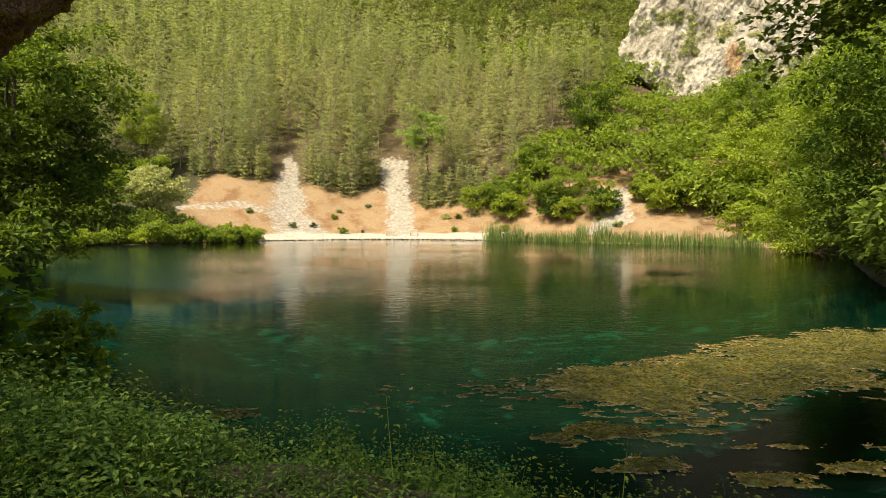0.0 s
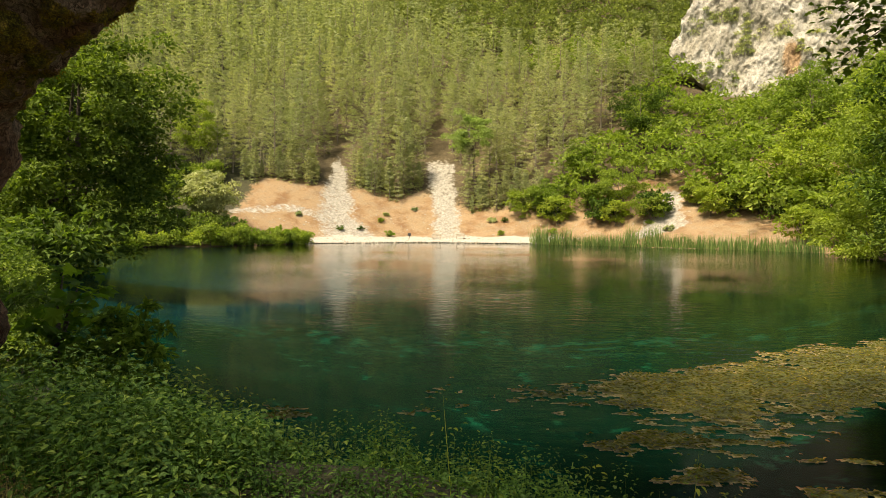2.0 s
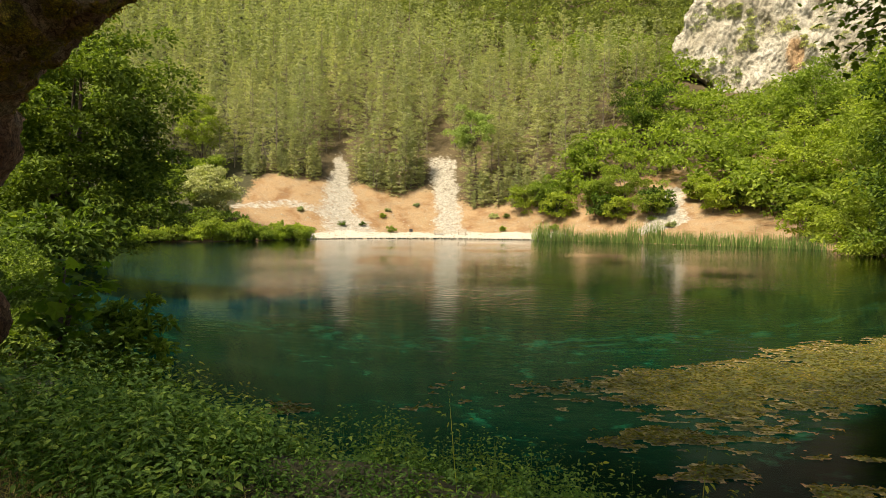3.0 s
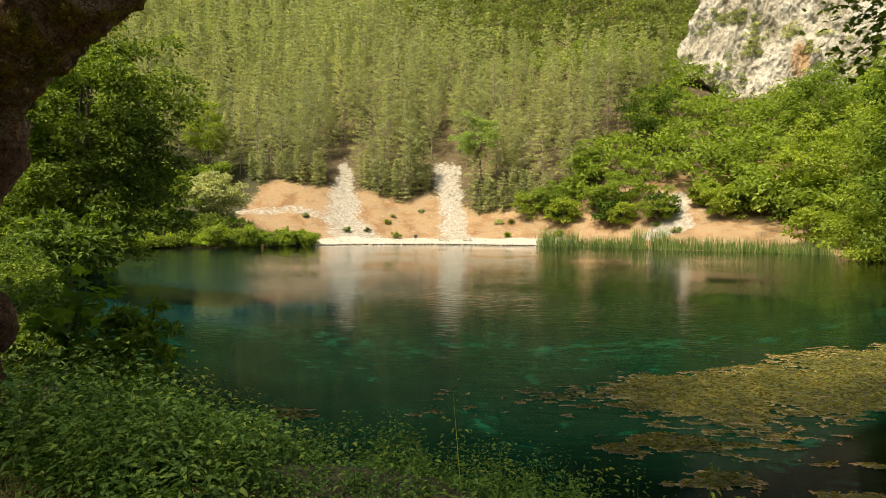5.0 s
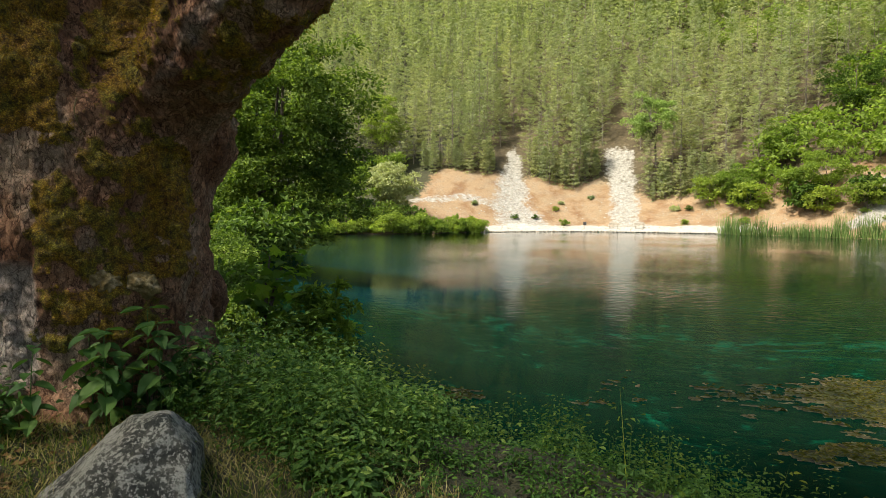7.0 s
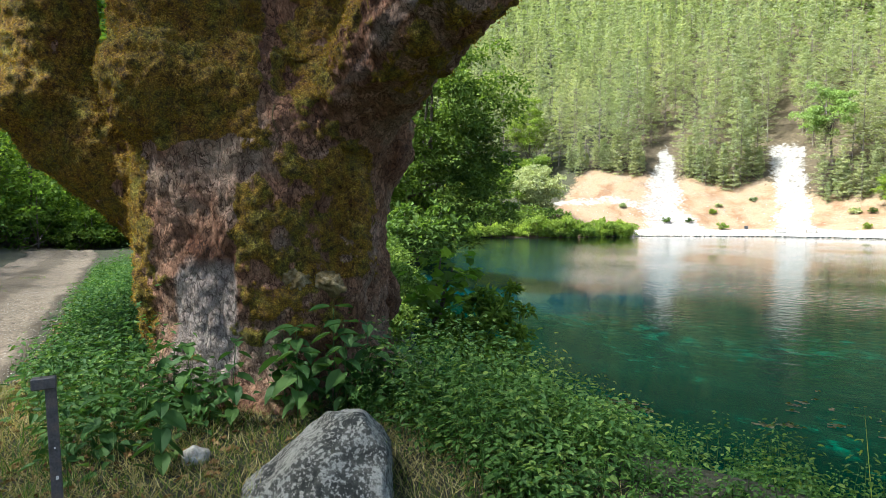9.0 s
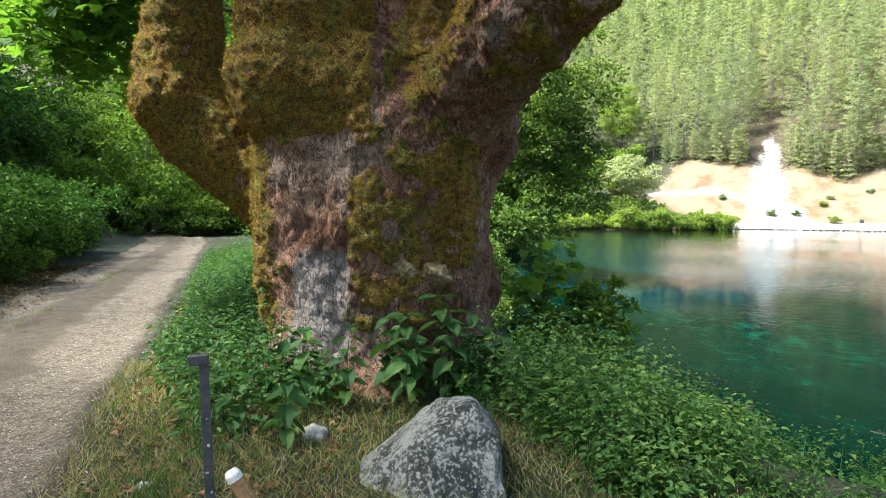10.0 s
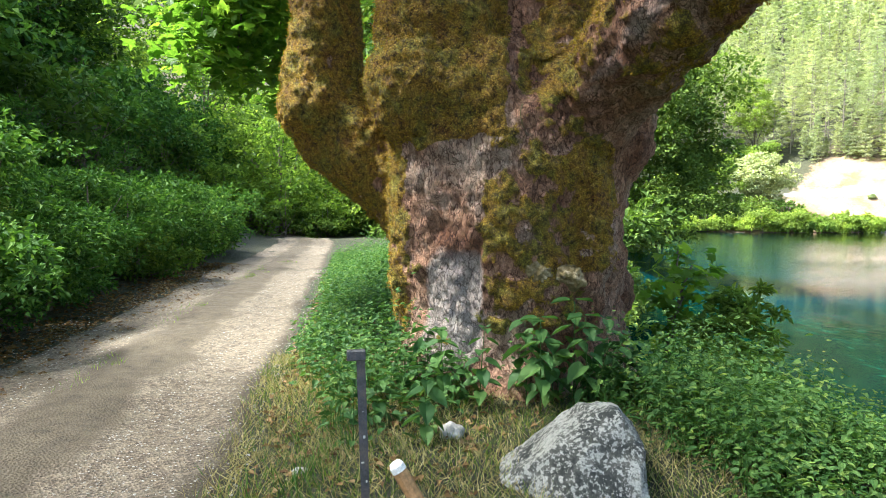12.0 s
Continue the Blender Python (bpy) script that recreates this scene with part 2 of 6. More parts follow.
def ground_material():
    m, nt, bsdf, _ = node_tree("ground_soil")
    zone = nt.nodes.new("ShaderNodeVertexColor")
    zone.layer_name = "zone"
    sep = nt.nodes.new("ShaderNodeSeparateColor")
    nt.links.new(zone.outputs["Color"], sep.inputs[0])
    big, mid_n, small = noise_node(nt, 0.25), noise_node(nt, 1.6), noise_node(nt, 14, 8, 0.7)
    floor_c = ramp(nt, mid_n.outputs["Fac"], [(0.3, (0.06, 0.042, 0.02)), (0.55, (0.1, 0.075, 0.038)), (0.7, (0.15, 0.11, 0.06))])
    scree = ramp(nt, mid_n.outputs["Fac"], [(0.3, (0.27, 0.25, 0.215)), (0.5, (0.34, 0.32, 0.285)), (0.7, (0.42, 0.4, 0.365))])
    stones = noise_node(nt, 6.5, kind="ShaderNodeTexVoronoi")
    grit = noise_node(nt, 0.55, 7, 0.7)
    soil = ramp(nt, big.outputs["Fac"], [(0.3, (0.19, 0.095, 0.042)), (0.5, (0.26, 0.155, 0.078)), (0.68, (0.31, 0.225, 0.135))])
    grass = ramp(nt, mid_n.outputs["Fac"], [(0.3, (0.022, 0.026, 0.01)), (0.7, (0.065, 0.06, 0.025))])
    rubble = mix(nt, 1.0, (0.33, 0.3, 0.24), ramp(nt, stones.outputs["Color"], [(0.2, (0.45, 0.44, 0.42)), (0.8, (1.15, 1.13, 1.08))]), "MULTIPLY")
    loose = math_node(nt, "MULTIPLY", ramp(nt, grit.outputs["Fac"], [(0.49, (0, 0, 0)), (0.6, (0.9, 0.9, 0.9))]), ramp(nt, stones.outputs["Distance"], [(0.12, (1, 1, 1)), (0.3, (0.25, 0.25, 0.25))]))
    pale = ramp(nt, noise_node(nt, 0.33, 7, 0.72).outputs["Fac"], [(0.44, (0, 0, 0)), (0.54, (0.85, 0.85, 0.85))])
    soil = mix(nt, pale, soil, (0.33, 0.225, 0.13))
    soil = mix(nt, loose, soil, rubble)
    soil = mix(nt, ramp(nt, noise_node(nt, 2.6, 6, 0.75).outputs["Fac"], [(0.58, (0, 0, 0)), (0.66, (0.55, 0.55, 0.55))]), soil, (0.11, 0.075, 0.035))
    scree = mix(nt, 0.75, scree, ramp(nt, stones.outputs["Color"], [(0.2, (0.62, 0.6, 0.58)), (0.8, (1.25, 1.23, 1.2))]), "MULTIPLY")
    edge = math_node(nt, "MULTIPLY", math_node(nt, "SUBTRACT", mid_n.outputs["Fac"], 0.5), 1.3)
    def weight(sock):
        return ramp(nt, math_node(nt, "ADD", sock, edge), [(0.35, (0, 0, 0)), (0.65, (1, 1, 1))])
    c = mix(nt, weight(sep.outputs[1]), floor_c, soil)
    c = mix(nt, weight(sep.outputs[2]), c, grass)
    c = mix(nt, weight(sep.outputs[0]), c, scree)
    c = mix(nt, weight(zone.outputs["Alpha"]), c, ramp(nt, mid_n.outputs["Fac"], [(0.3, (0.36, 0.33, 0.28)), (0.6, (0.5, 0.47, 0.42))]))
    grain = ramp(nt, small.outputs["Fac"], [(0.3, (0.6, 0.6, 0.6)), (0.7, (1.2, 1.2, 1.2))])
    nt.links.new(mix(nt, 1.0, c, grain, "MULTIPLY"), bsdf.inputs["Base Color"])
    bsdf.inputs["Roughness"].default_value = 0.95
    bump(nt, bsdf, math_node(nt, "ADD", math_node(nt, "ADD", small.outputs["Fac"], mid_n.outputs["Fac"]), math_node(nt, "MULTIPLY", stones.outputs["Distance"], -0.8)), 0.9, 0.09)
    return m


def bed_material():
    m, nt, bsdf, _ = node_tree("lake_bed")
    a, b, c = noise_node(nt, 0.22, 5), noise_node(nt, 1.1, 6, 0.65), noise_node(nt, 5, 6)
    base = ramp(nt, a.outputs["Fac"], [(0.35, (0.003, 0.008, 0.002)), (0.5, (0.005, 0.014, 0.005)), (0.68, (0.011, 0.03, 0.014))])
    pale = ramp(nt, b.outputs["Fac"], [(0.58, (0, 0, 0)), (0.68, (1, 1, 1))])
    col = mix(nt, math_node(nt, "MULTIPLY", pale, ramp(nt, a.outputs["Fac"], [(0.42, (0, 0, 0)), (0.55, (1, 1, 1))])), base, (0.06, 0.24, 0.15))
    ledge = nt.nodes.new("ShaderNodeSeparateXYZ")
    nt.links.new(position(nt), ledge.inputs[0])
    off = math_node(nt, "ABSOLUTE", math_node(nt, "SUBTRACT", math_node(nt, "ADD", ledge.outputs[1], math_node(nt, "MULTIPLY", a.outputs["Fac"], 8.0)), 37.5))
    band = ramp(nt, math_node(nt, "MULTIPLY", off, 0.13), [(0.1, (1, 1, 1)), (0.45, (0, 0, 0))])
    flat = ramp(nt, b.outputs["Fac"], [(0.5, (0, 0, 0)), (0.6, (1, 1, 1))])
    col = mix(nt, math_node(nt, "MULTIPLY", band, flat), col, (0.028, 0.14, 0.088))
    # pale blue marl on the bed of the western bay
    split = nt.nodes.new("ShaderNodeSeparateXYZ")
    nt.links.new(position(nt), split.inputs[0])
    west = math_node(nt, "ADD", math_node(nt, "ADD", math_node(nt, "MULTIPLY", split.outputs[0], -0.035), math_node(nt, "MULTIPLY", math_node(nt, "SUBTRACT", split.outputs[1], 30.0), 0.01)), math_node(nt, "MULTIPLY", a.outputs["Fac"], 0.5))
    col = mix(nt, ramp(nt, west, [(0.75, (0, 0, 0)), (1.5, (1, 1, 1))]), col, mix(nt, 0.3, (0.007, 0.085, 0.17), col))
    grain = ramp(nt, c.outputs["Fac"], [(0.3, (0.6, 0.6, 0.6)), (0.7, (1.2, 1.2, 1.2))])
    nt.links.new(mix(nt, 1.0, col, grain, "MULTIPLY"), bsdf.inputs["Base Color"])
    bsdf.inputs["Roughness"].default_value = 1.0
    return m


def water_material():
    m, nt, bsdf, out = node_tree("lake_water")
    nt.nodes.remove(bsdf)
    mapping = nt.nodes.new("ShaderNodeMapping")
    mapping.inputs["Scale"].default_value = (0.8, 1.5, 1.0)
    nt.links.new(position(nt), mapping.inputs["Vector"])
    wave = noise_node(nt, 2.2, 3, 0.55, mapping.outputs[0])
    calm = noise_node(nt, 0.07, 2, 0.5)
    b = nt.nodes.new("ShaderNodeBump")
    b.inputs["Distance"].default_value = 0.045
    nt.links.new(ramp(nt, calm.outputs["Fac"], [(0.38, (0.07, 0.07, 0.07)), (0.6, (0.6, 0.6, 0.6))]), b.inputs["Strength"])
    nt.links.new(wave.outputs["Fac"], b.inputs["Height"])
    gl = nt.nodes.new("ShaderNodeBsdfGlossy")
    gl.inputs["Roughness"].default_value = 0.05
    tr = nt.nodes.new("ShaderNodeBsdfTransparent")
    tr.inputs["Color"].default_value = (0.05, 0.53, 0.48, 1)
    fr = nt.nodes.new("ShaderNodeFresnel")
    fr.inputs["IOR"].default_value = 1.19
    ms = nt.nodes.new("ShaderNodeMixShader")
    nt.links.new(b.outputs[0], gl.inputs["Normal"])
    nt.links.new(b.outputs[0], fr.inputs["Normal"])
    nt.links.new(math_node(nt, "MULTIPLY", math_node(nt, "POWER", fr.outputs[0], 1.55), 1.45, True), ms.inputs[0])
    nt.links.new(tr.outputs[0], ms.inputs[1])
    nt.links.new(gl.outputs[0], ms.inputs[2])
    nt.links.new(ms.outputs[0], out.inputs["Surface"])
    return m


GROUND, BED, LAKE = ground_material(), bed_material(), water_material()
BARK_GREY = surface("grey_bark", (0.06, 0.045, 0.035), (0.13, 0.1, 0.08), (0.22, 0.18, 0.15), 6, bump_d=0.02)
BARK_RED = surface("dead_wood", (0.13, 0.06, 0.03), (0.24, 0.12, 0.06), (0.34, 0.19, 0.1), 12, 0.85, 0.004)
BARK_DARK = surface("dark_bark", (0.014, 0.01, 0.008), (0.03, 0.023, 0.017), (0.055, 0.043, 0.032), 7, bump_d=0.02)
BARK_PINE = surface("pine_bark", (0.13, 0.1, 0.075), (0.22, 0.18, 0.145), (0.33, 0.285, 0.235), 3, bump_d=0.03)
# needle tones lifted and greyed to stand in for haze over the slope
PINE = leaf_material("pine_needles", (0.28, 0.305, 0.185), (0.32, 0.35, 0.22), (0.34, 0.37, 0.25), 0.45, 0.9, 0.16, 0.16, 0.8)
BROAD = leaf_material("broad_leaf", (0.16, 0.22, 0.05), (0.235, 0.32, 0.075), (0.3, 0.375, 0.095), 0.48, 0.8)
# broad leaf paled and dulled for the upper wood, in place of haze
HAZY_BROAD = leaf_material("oak_leaf", (0.17, 0.2, 0.075), (0.24, 0.28, 0.11), (0.29, 0.33, 0.14), 0.4, 0.85, 0.25, 0.12, 0.55)
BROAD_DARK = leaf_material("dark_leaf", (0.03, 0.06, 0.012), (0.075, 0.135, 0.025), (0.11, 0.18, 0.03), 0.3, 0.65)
MID_GREEN = leaf_material("mid_green_leaf", (0.06, 0.1, 0.022), (0.13, 0.2, 0.045), (0.19, 0.26, 0.06), 0.35, 0.7)
SILVER = leaf_material("grey_green_leaf", (0.24, 0.28, 0.16), (0.38, 0.43, 0.27), (0.46, 0.5, 0.34), 0.3, 0.65)
PALE_GREEN = leaf_material("pale_leaf", (0.2, 0.28, 0.1), (0.32, 0.42, 0.17), (0.4, 0.5, 0.22), 0.4, 0.65)
LUSH = leaf_material("lush_leaf", (0.05, 0.09, 0.018), (0.125, 0.2, 0.038), (0.23, 0.3, 0.06), 0.4, 0.62)
# lighter leaf: sunlight put into the colour where little sun reaches
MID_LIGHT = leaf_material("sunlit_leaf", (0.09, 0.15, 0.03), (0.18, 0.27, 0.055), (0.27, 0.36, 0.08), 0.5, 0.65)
COOL = leaf_material("shrub_leaf", (0.036, 0.088, 0.018), (0.088, 0.185, 0.038), (0.165, 0.275, 0.058), 0.25, 0.65)
MAPLE = leaf_material("bright_plane_leaf", (0.1, 0.19, 0.03), (0.17, 0.29, 0.045), (0.26, 0.36, 0.06), 0.6, 0.5)
NETTLE = leaf_material("nettle_leaf", (0.046, 0.108, 0.034), (0.092, 0.178, 0.052), (0.175, 0.265, 0.07), 0.3, 0.55)
YELLOW = leaf_material("yellowing_leaf", (0.3, 0.3, 0.04), (0.45, 0.42, 0.08), (0.5, 0.4, 0.12), 0.35, 0.6)
REED = leaf_material("reed_leaf", (0.1, 0.17, 0.05), (0.2, 0.29, 0.1), (0.34, 0.34, 0.16), 0.3, 0.6)
DRY = leaf_material("dry_grass", (0.32, 0.25, 0.11), (0.52, 0.43, 0.22), (0.6, 0.52, 0.3), 0.25, 0.7)

# ---- ground, lake bed, water ----
def wood_edge(x):
    """How far from the film's start the pine wood begins."""
    return np.interp(x, [-60, -42, -35, -24, -12, -4, 4.5, 9.5, 20, 50], [100, 107.5, 110, 113.6, 115.8, 112.8, 111.5, 109, 106, 104])


def in_gully(x, y, more=0.0):
    """On the two scree tongues that run up into the wood."""
    one = np.abs(x - np.interp(y, [101, 107, 115, 123], [-22.5, -25.4, -27.2, -29.3])) < np.interp(y, [101, 107, 115, 123], [4.5, 3.6, 1.7, 0.6]) + more
    two = np.abs(x - np.interp(y, [102, 112, 126], [-7.0, -7.6, -9.9])) < np.interp(y, [102, 112, 126], [3.0, 2.6, 2.1]) + more
    return one & (y < 124) | two & (y < 127)


def build_ground():
    az = np.radians(np.concatenate([np.arange(-140, -48, 2.0), np.arange(-48, 92, 0.42), np.arange(92, 220, 2.0)]))
    rr = np.concatenate([np.geomspace(0.4, 60, 120), np.linspace(60.8, 135, 110), np.geomspace(137, 1500, 50)])
    a, r = np.meshgrid(az, rr, indexing="ij")
    x, y = -np.sin(a) * r, np.cos(a) * r
    d = shore_distance(x.ravel(), y.ravel())
    z = height(x.ravel(), y.ravel(), d)
    z = np.minimum(z, 190 + 25 * vnoise(x.ravel(), y.ravel(), 150, 12))
    v = np.stack([x.ravel(), y.ravel(), z], 1)
    n, m = a.shape
    i, j = np.meshgrid(np.arange(n), np.arange(m - 1), indexing="ij")
    f = np.stack([i * m + j, i * m + j + 1, ((i + 1) % n) * m + j + 1, ((i + 1) % n) * m + j], -1).reshape(-1, 4)[:, ::-1]
    v = np.concatenate([v, [[0, 0, ground_at(0, 0)]]])
    k = np.arange(0, n, 2)
    f = np.concatenate([f, np.stack([np.full(len(k), n * m), k * m, (k + 1) % n * m, (k + 2) % n * m], 1)])
    me = mesh_of("ground", v, f, True)
    me.materials.append(GROUND)
    me.materials.append(BED)
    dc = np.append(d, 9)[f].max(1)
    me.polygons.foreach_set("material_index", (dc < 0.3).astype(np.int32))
    x, y = v[:, 0], v[:, 1]
    d = np.append(d, 9)
    far = step(35, 62, y)
    wob = 1.6 * vnoise(x, y, 4, 23)
    one = 1 - step(0.5, 1.5, np.abs(x + wob - np.interp(y, [98, 101, 107, 115, 125], [-18.5, -22.0, -25.4, -27.2, -29.6])) / np.interp(y, [98, 101, 107, 115, 125], [6.5, 5.0, 3.6, 1.8, 0.7]))
    two = 1 - step(0.5, 1.4, np.abs(x + wob - np.interp(y, [100, 112, 127], [-6.6, -7.6, -9.9])) / np.interp(y, [100, 112, 127], [3.6, 2.8, 2.3]))
    three = 1 - step(0.5, 1.5, np.abs(x + wob - np.interp(y, [92, 101], [24.7, 26.8])) / np.interp(y, [92, 101], [4.0, 2.4]))
    path = 1 - step(0.4, 1.4, np.abs(y - np.interp(x, [-42, -34, -26], [98.5, 103.5, 105.0]) + 0.6 * wob) / 1.3) + 10 * (step(-26, -24, x) + step(-41, -43, x)) * -1
    beach = far * step(-34, -24, x + 3 * vnoise(x, y, 3, 25)) * step(15, 8, x) * step(7.4, 4.6, d + 2.2 * vnoise(x, y, 4, 24)) * step(0.4, 1.6, d + 0.8 * vnoise(x, y, 2, 26))
    scree = np.clip(np.maximum.reduce([0.72 * one * step(126, 121, y) * step(96, 99, y), 0.72 * two * step(129, 124, y) * step(96, 100, y), 0.8 * three * step(90, 92, y) * step(104, 101, y), 0.6 * path * step(94, 97, y)]), 0, 1)
    soil = step(56, 70, y) * step(4.5, -1.5, y - wood_edge(x) + 1.2 * vnoise(x, y, 9, 21)) * step(-56, -38, x)
    grass = np.maximum.reduce([(1 - far) * 0.75, far * step(-38, -42, x) * 0.8, step(66, 52, y) * step(10, 18, x)])
    col = np.stack([scree, soil, grass, beach], 1).astype(np.float32)
    at = me.color_attributes.new("zone", "FLOAT_COLOR", "POINT")
    at.data.foreach_set("color", col.ravel())
    return tagged(new("ground", me), "earth ground of lake bank, orange soil slope, pale scree and forest floor", "ground", kind="structure")


build_ground()
bm = bmesh.new()
for gx in range(2):
    for gy in range(2):
        bm.verts.new((-52 + 96 * gx, 2.5 + 104 * gy, WATER))
bm.verts.ensure_lookup_table()
bm.faces.new([bm.verts[i] for i in (0, 2, 3, 1)])
water = part("water", bm, LAKE)
tagged(water, "clear teal lake water with faint wind ripples", "lake", kind="structure")

# ---- woods on the far slope ----
def pine(seed, h, whorls=18, arms=5, blades=38, sides=5, bare=None, wide=0.085):
    """Trunk, branches and needle sprays of one pine, standing at the origin."""
    r = rnd(seed)
    lean = r.normal(0, 0.012, 2)
    zt = np.linspace(0, h, 7)
    trunk = tube(np.stack([lean[0] * zt, lean[1] * zt, zt - 0.4 * (zt == 0)], 1), np.linspace(0.0075 * h, 0.012, 7), sides, False)
    first = r.uniform(0.05, 0.2) if bare is None else bare
    width = r.uniform(0.155, 0.215) * h
    limbs, ps, ax = [], [], []
    for k in range(whorls):
        q = k / (whorls - 1)
        z = h * (first + (0.99 - first) * q ** 0.9)
        reach = width * (1 - q) ** 0.8 * (0.7 + 0.55 * q + 0.3 * math.sin(q * 3.1)) + 0.12
        turn = r.uniform(0, 6.28)
        for a in range(arms):
            if r.random() < 0.1 + 0.25 * (q < 0.15):
                continue
            th = turn + a * 6.283 / arms + r.normal(0, 0.25)
            ln = reach * r.uniform(0.55, 1.15)
            rise = 0.02 + 0.55 * q + r.normal(0, 0.1)
            d = np.array([math.cos(th), math.sin(th), rise])
            base = np.array([lean[0] * z, lean[1] * z, z])
            if sides > 3 and a % 2 == 0:
                limbs.append(tube([base, base + d * ln * 0.55, base + d * ln + [0, 0, 0.06 * ln]], [0.032, 0.02, 0.006], 3, False))
            m = max(3, int(blades * (0.45 + 0.55 * ln / width)))
            t = r.uniform(0.22, 1.0, m) ** 0.75
            ps.append(base + d * ln * t[:, None] + r.normal(0, 1.0, (m, 3)) * [0.2, 0.2, 0.15] * (0.6 + 0.14 * ln))
            ax.append(np.column_stack([d[0] + r.normal(0, 0.75, m), d[1] + r.normal(0, 0.75, m), 0.22 + r.normal(0, 0.3, m)]))
    ps, ax = np.concatenate(ps), np.concatenate(ax)
    ln = r.uniform(0.35, 0.65, len(ps)) * (1.0 if sides > 3 else 1.8)
    up = unit(ps * [1, 1, 0]) * 0.8 + r.normal(0, 0.22, (len(ps), 3)) + [0, 0, 0.75]
    return trunk, (join(limbs) if limbs else None), leaves(ps - unit(ax) * ln[:, None] * 0.4, ax, up, ln, wide * r.uniform(0.7, 1.4, len(ps)), "needle")


def is_pine(x, y):
    edge = np.minimum(10 + (y - 108) * 0.8, 43.0)
    top = np.interp(x, [-120, -40, -13, 29, 50], [255, 207, 174, 144, 139])
    return (x < edge + 3 * vnoise(x, y, 12, 31)) & (y < top + 5 * vnoise(x, y, 15, 33))


def scatter(x0, x1, y0, y1, gap, seed):
    r = rnd(seed)
    gx, gy = np.meshgrid(np.arange(x0, x1, gap), np.arange(y0, y1, gap))
    x = gx.ravel() + r.uniform(-0.45, 0.45, gx.size) * gap
    y = gy.ravel() + r.uniform(-0.45, 0.45, gx.size) * gap
    return x, y


def build_pines():
    variants = []
    for k in range(7):
        h = [16.5, 18, 14.5, 17.3, 13.0, 19.2, 15.5][k]
        trunk, limbs, crown = pine(40 + k, h)
        thing = empty("pine_tree", "slender pine with bare grey lower trunk and olive green needles", "tree", group="pines on the far slope")
        part("trunk", join([trunk, limbs]), BARK_PINE, thing, smooth=True)
        part("crown", crown, PINE, thing)
        variants.append(thing)
    x, y = scatter(-115, 50, 98, 262, 4.1, 3)
    keep = (y > wood_edge(x) + 1.2 * vnoise(x, y, 9, 21)) & is_pine(x, y) & ~in_gully(x, y, 1.3) & (x > -0.75 * y)
    keep &= ~((np.hypot(x + 3.4, y - 121) < 3.0) | (np.hypot(x + 47, y - 94) < 7))
    x, y = x[keep], y[keep]
    order = np.argsort(y - wood_edge(x))
    z = height(x, y)
    r = rnd(11)
    for n, i in enumerate(order[:230]):
        m = pose(x[i], y[i], z[i] - 0.15, 0, 0, r.uniform(0, 360)) @ Matrix.Scale(r.uniform(0.75, 1.08), 4)
        if n < 7:
            variants[n].matrix_basis = m
        else:
            copy_thing(variants[n % 7], pose(0, 0, 0)).matrix_basis = m
    young = []
    for k, h in enumerate([7.0, 9.0, 5.5]):
        trunk, limbs, crown = pine(70 + k, h, 14, 6, 22, 5, 0.02)
        thing = empty("pine_tree", "young conical pine leafy down to the ground at the wood's edge", "tree", group="young pines at the wood's edge")
        part("trunk", join([trunk, limbs]), BARK_PINE, thing, smooth=True)
        part("crown", crown, PINE, thing)
        young.append(thing)
    edge_x = np.arange(-43, 10, 0.72)
    edge_x = edge_x + r.normal(0, 0.4, len(edge_x))
    edge_y = wood_edge(edge_x) + r.uniform(-0.3, 2.6, len(edge_x))
    for n, (a, b) in enumerate(np.column_stack([edge_x, edge_y])[~in_gully(edge_x, edge_y, 1.2)]):
        m = pose(a, b, ground_at(a, b) - 0.15, 0, 0, r.uniform(0, 360)) @ Matrix.Scale(r.uniform(0.55, 1.1), 4)
        if n < 3:
            young[n].matrix_basis = m
        else:
            copy_thing(young[n % 3], pose(0, 0, 0)).matrix_basis = m
    rest = order[230:]
    low = [pine(80 + k, 16.5, 15, 5, 10, 3, 0.06, 0.25) for k in range(9)]
    trunks, crowns = [], []
    for i in rest:
        t, _, c = low[r.integers(9)]
        s, a = r.uniform(0.7, 1.12), r.uniform(0, 6.28)
        rot = np.array([[math.cos(a), -math.sin(a), 0], [math.sin(a), math.cos(a), 0], [0, 0, 1]]) * s
        at = np.array([x[i], y[i], z[i] - 0.2])
        trunks.append((t[0] @ rot.T + at, t[1]))
        crowns.append((c[0] @ rot.T + at, c[1]))
    woods = empty("pine_woods", "dense olive green pine wood covering the upper slope", "woods", kind="stuff")
    part("trunks", join(trunks), BARK_PINE, woods)
    part("crowns", join(crowns), PINE, woods)
    return len(x)


build_pines()


